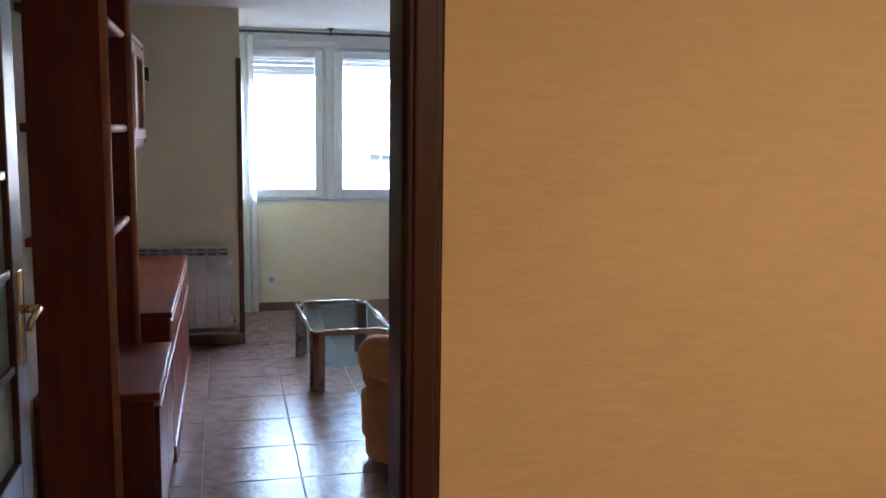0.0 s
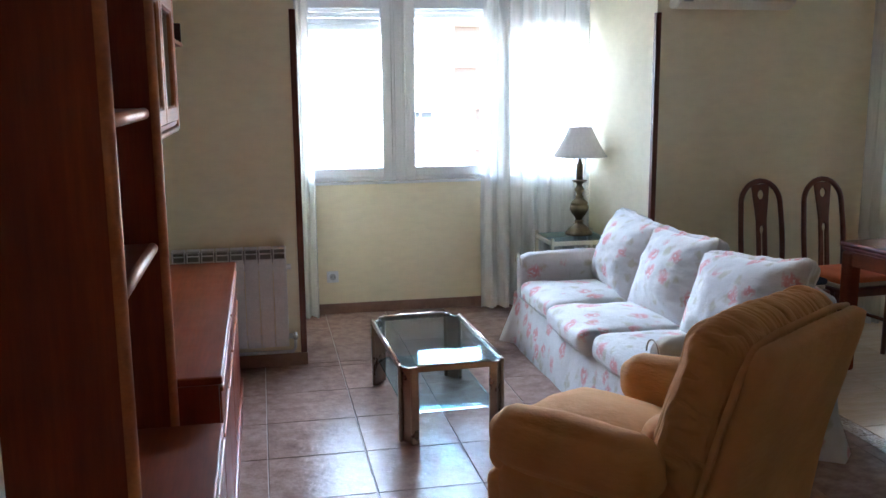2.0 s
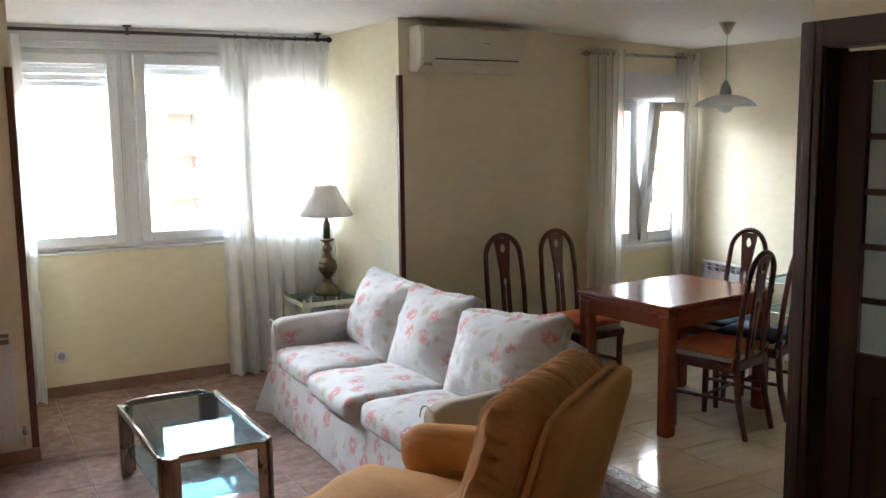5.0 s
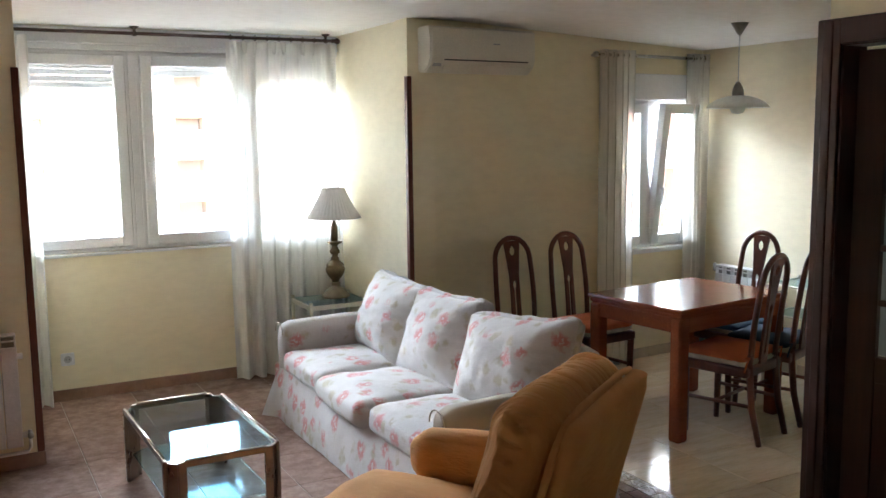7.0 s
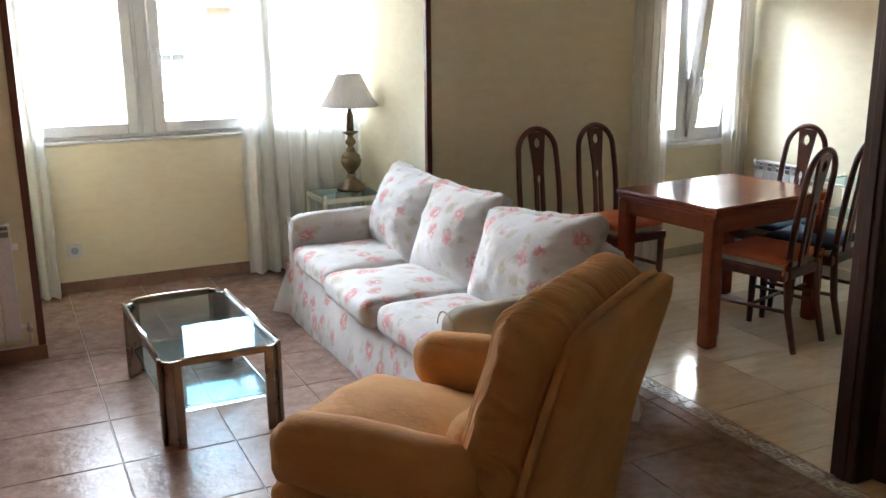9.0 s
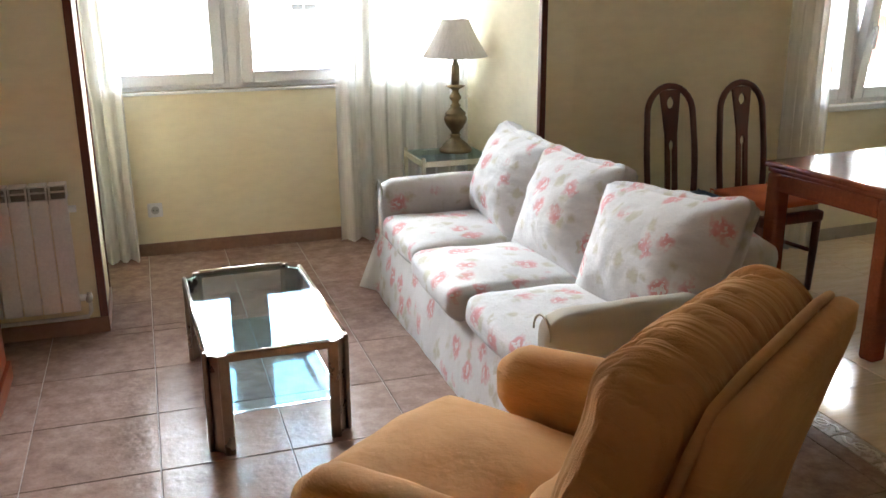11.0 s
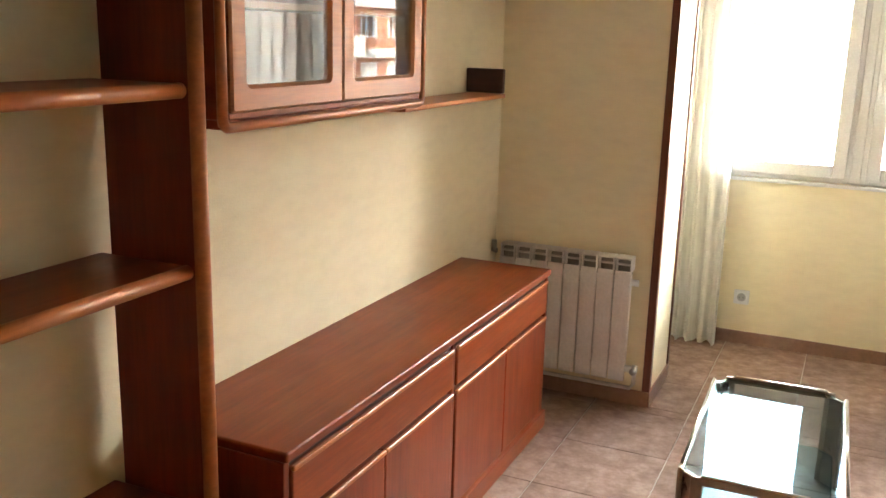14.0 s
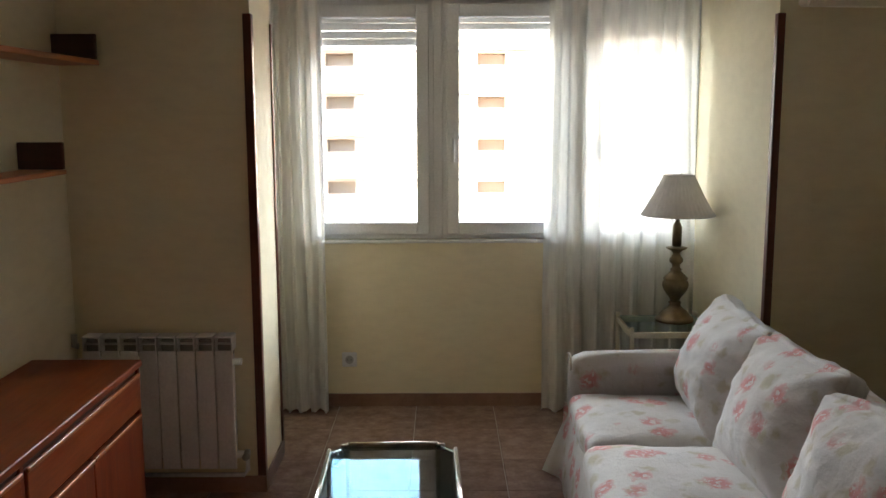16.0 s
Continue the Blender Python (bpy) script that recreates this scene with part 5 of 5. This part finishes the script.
curtain("curtain", NM @ pose(0, -0.09, 0), 2.37, 2.56, 0.02, 2.27, 4, 0.04, VOILE, "beige voile curtain with steel eyelets, in the corner", 0.1, 6.1)
r2 = thing("curtain_rod", "steel curtain rod across the dining window", "curtain rod", NM @ pose(0, -0.09, 2.235))
bm = bmesh.new()
tube(bm, [(1.47, 0, 0), (2.57, 0, 0)], 0.011, 12)
part("rod", bm, STEEL, r2, smooth=True)
for x in (1.46,):
    bm = bmesh.new()
    tube(bm, [(x - 0.025, 0, 0), (x - 0.02, 0, 0), (x, 0, 0), (x + 0.012, 0, 0)], [0.008, 0.02, 0.022, 0.011], 14)
    part("finial", bm, STEEL, r2, smooth=True)
for x in (1.53, 1.60, 1.67, 1.74, 2.40, 2.46, 2.52):
    bm = bmesh.new()
    tube(bm, [(x, 0.024 * math.cos(a), 0.024 * math.sin(a)) for a in [j * math.pi / 7 for j in range(14)]], 0.005, 6, True)
    part("eyelet", bm, STEEL, r2, smooth=True)
for x in (1.495, 2.55):
    box_part("bracket", (x - 0.008, 0, -0.008), (x + 0.008, 0.09, 0.008), STEEL, r2, 0.002)

# ---- pendant lamp ----
PL = thing("pendant_lamp", "opal glass pendant lamp hanging over the dining table", "pendant lamp", pose(4.80, 6.0, 1.84))
zc = TOP - (4.80 - 3.42) * 0.045 - 1.84
bm = bmesh.new()
lathe(bm, [(0.005, zc - 0.075), (0.012, zc - 0.07), (0.05, zc - 0.006), (0.052, zc - 0.002)], seg=28)
part("ceiling_rose", bm, STEEL, PL, "steel cone on the ceiling", True)
bm = bmesh.new()
tube(bm, [(0, 0, 0.15), (0, 0, zc - 0.06)], 0.0025, 6)
part("cable", bm, SOCKET_GREY, PL)
bm = bmesh.new()
lathe(bm, [(0.034, 0.072), (0.036, 0.09), (0.028, 0.125), (0.012, 0.155), (0.006, 0.16)], seg=24)
part("cap", bm, STEEL, PL, "steel cap", True)
bm = bmesh.new()
lathe(bm, [(0.185, 0.0), (0.188, 0.004), (0.165, 0.03), (0.12, 0.055), (0.07, 0.07), (0.03, 0.076)], seg=48, cap=False)
part("shade", bm, OPAL, PL, "opal glass dish", True)
bm = bmesh.new()
lathe(bm, [(0.004, -0.036), (0.03, -0.03), (0.045, -0.008), (0.042, 0.02), (0.02, 0.05)], seg=24)
part("bulb", bm, OPAL, PL, "frosted bulb globe", True)

# ---- glass trolley by the east wall ----
TR = thing("glass_trolley", "brass trolley with glass shelves by the wall", "trolley", pose(5.43, 5.80, 0))
for sx in (-0.16, 0.16):
    for sy in (-0.36, 0.36):
        bm = bmesh.new()
        tube(bm, [(sx, sy, 0.0), (sx, sy, 0.72)], 0.011, 10)
        part("post", bm, PALE_BRASS, TR, smooth=True)
for z in (0.28, 0.5, 0.7):
    g = box_part("glass_shelf", (-0.155, -0.355, z), (0.155, 0.355, z + 0.006), TABLE_GLASS, TR, 0, "clear glass shelf")
    for s in (-1, 1):
        bm = bmesh.new()
        tube(bm, [(s * 0.16, -0.36, z), (s * 0.16, 0.36, z)], 0.007, 8)
        tube(bm, [(-0.16, s * 0.36, z), (0.16, s * 0.36, z)], 0.007, 8)
        part("rail", bm, PALE_BRASS, TR, smooth=True)

# ---- hall lamp ----
HL = thing("ceiling_lamp", "round warm ceiling lamp in the hall", "ceiling lamp", pose(2.0, 0.25, TOP - 0.10))
bm = bmesh.new()
lathe(bm, [(0.15, 0.06), (0.15, 0.098)], seg=32)
part("base", bm, BRASS, HL, smooth=True)
bm = bmesh.new()
lathe(bm, [(0.02, 0.0), (0.09, 0.012), (0.13, 0.035), (0.14, 0.06)], seg=32, cap=False)
part("diffuser", bm, LAMP_GLOW, HL, "warm lit glass bowl", True)

# ---- outside ----
structure("ground", boxes(((-2500, 9.5, -17.2), (2500, 2500, -17.0))), ASPHALT, "grey street far below", "ground")


def apartment_block(m, width, floors, storey, z0, label, bays, phase, face, sill, dark):
    """Block of flats, front along local x facing -y: parapet bands, piers, deep loggias and framed windows."""
    t = thing("apartment_building", label, "building", m)
    h, deep, pitch = floors * storey, 1.3, width / bays
    box_part("wall", (0, deep, z0), (width, 12, z0 + h), face, t, 0)
    box_part("roof", (-0.3, -0.3, z0 + h), (width + 0.3, 12.3, z0 + h + 0.5), BAND, t, 0)
    shapes = {"window": (FAR_GLASS, [((-0.85, 0.2, 1.0), (0.85, 0.3, 2.3))]),
              "closed_shutter": (BAND, [((-0.85, 0.2, 1.0), (0.85, 0.3, 2.3))]),
              "frame": (BAND, [((-0.95, -0.06, 0.92), (0.95, 0.3, 1.0)), ((-0.95, -0.06, 2.3), (0.95, 0.3, 2.38)), ((-0.93, -0.06, 1.0), (-0.85, 0.3, 2.3)), ((0.85, -0.06, 1.0), (0.93, 0.3, 2.3)), ((-0.04, 0.1, 1.0), (0.04, 0.2, 2.3))]),
              "infill": (face, [((-0.95, 0.3, 0.9), (0.95, deep, 2.45))]),
              "pier": (face, [((0.95 - pitch / 2, 0.0, 0.95), (pitch / 2 - 0.95, deep, storey - 0.45))]),
              "balcony": (BAND, [((-1.35, -0.9, -0.1), (1.35, 0.0, 0.05)), ((-1.35, -0.9, 0.05), (1.35, -0.8, 1.0)), ((-1.35, -0.8, 0.05), (-1.25, 0.0, 1.0)), ((1.25, -0.8, 0.05), (1.35, 0.0, 1.0))]),
              "loggia_wall": (face, [((-0.95, 0.02, 0.9), (0.95, 0.2, sill))])}
    made = {}

    def place(kind, x, z, parent):
        if kind not in made:
            o = part(kind, boxes(*shapes[kind][1]), shapes[kind][0], parent)
            made[kind] = o.data
        else:
            o = new(kind, made[kind])
            o.parent = parent
        o.location = (x, 0, z)
        return o

    for f in range(floors):
        z = z0 + f * storey
        box_part("parapet", (0, 0, z - 0.45), (width, deep, z + 0.95), face, t, 0)
        box_part("floor_band", (-0.02, -0.1, z - 0.25), (width + 0.02, -0.005, z + 0.25), BAND, t, 0)
        for b in range(bays + 1):
            place("pier", b * pitch, z, t)
        for b in range(bays):
            x = (b + 0.5) * pitch
            if (b + phase) % 3 == 0:
                place("loggia_wall", x, z, t)
                if b % 2:
                    place("balcony", x, z, t)
            else:
                place("infill", x, z, t)
                o = place("window" if random.random() < dark else "closed_shutter", x, z, t)
                q = place("frame", x, z, o)
                q.location = (0, 0, 0)
    return t


apartment_block(pose(-38, 66, 0), 62, 11, 2.9, -17.0, "sunlit pale apartment block with balconies and loggias", 18, 0, STUCCO, 1.62, 0.12)
apartment_block(pose(26, 66, 0, 0, 0, -90), 40, 11, 2.9, -17.0, "brick apartment wing with white bands, in shade", 12, 1, BRICK, 1.1, 0.45)

# ---- floor pieces ----
A, GAP, TH = 0.44, 0.0035, 0.012


def tile_mesh(w, d, name, material):
    bm = bmesh.new()
    box(bm, (0, 0, -TH), (w, d, 0))
    top = [e for e in bm.edges if all(v.co.z > -0.001 for v in e.verts)]
    bmesh.ops.bevel(bm, geom=top, offset=0.002, segments=1, affect="EDGES")
    me = bpy.data.meshes.new(name)
    bm.to_mesh(me)
    bm.free()
    me.materials.append(material)
    return me


def lay(parent, x0, x1, y0, y1, ox, oy, size, material, name="tile", skip=None):
    """Tiles on a grid through (ox, oy), cut at the area's edges."""
    cache = {}
    i0, i1 = math.floor((x0 - ox) / size), math.ceil((x1 - ox) / size)
    j0, j1 = math.floor((y0 - oy) / size), math.ceil((y1 - oy) / size)
    for i in range(i0, i1):
        for j in range(j0, j1):
            a, b = max(x0, ox + i * size) + GAP / 2, min(x1, ox + (i + 1) * size) - GAP / 2
            c, d = max(y0, oy + j * size) + GAP / 2, min(y1, oy + (j + 1) * size) - GAP / 2
            if b - a < 0.01 or d - c < 0.01 or (skip and skip(a, b, c, d)):
                continue
            key = (round(b - a, 3), round(d - c, 3))
            if key not in cache:
                cache[key] = tile_mesh(b - a, d - c, name, material)
            o = new(name, cache[key])
            o.parent = parent
            o.location = (a, c, 0)


floor_ob = bpy.data.objects["floor"]
lay(floor_ob, WEST, 3.36, SOUTH - 0.12, NORTH + 0.0, 1.088, 6.066, A, TILE)
lay(floor_ob, 0.55, 3.09, NORTH, ALCOVE, 1.088, 6.066, A, TILE)
lay(floor_ob, -0.95, 3.42, -1.5, SOUTH - 0.12, 1.088, 6.066, A, TILE)
lay(floor_ob, 3.46, EAST, 1.35, 7.2, 3.46, 5.40, 0.45, MARBLE, "marble_tile")
lay(floor_ob, 3.09, 3.36, NORTH, NORTH + 0.03, 1.088, 6.066, A, TILE)
# border strip with a scroll
lay(floor_ob, 3.36, 3.46, SOUTH, NORTH + 0.03, 3.36, 5.30, 0.20, BORDER, "border_tile")
scroll = None
for k in range(-6, 9):
    y = 5.30 + 0.2 * k
    if scroll is None:
        bm = bmesh.new()
        tube(bm, [(0.05 + 0.024 * math.sin(a), 0.1 + 0.085 * (a / math.pi - 1), 0.0) for a in [math.pi * 2 * q / 16 for q in range(17)]], 0.007, 6, False, 0.3)
        tube(bm, [(0.05 + 0.02 * math.cos(a), 0.1 + 0.03 * math.sin(a), 0.0) for a in [math.pi * 2 * q / 12 for q in range(12)]], 0.006, 6, True, 0.3)
        o = part("border_scroll", bm, BORDER_PALE, floor_ob, smooth=True)
        scroll = o.data
    else:
        o = new("border_scroll", scroll)
        o.parent = floor_ob
    o.location = (3.36, y, 0.0005)
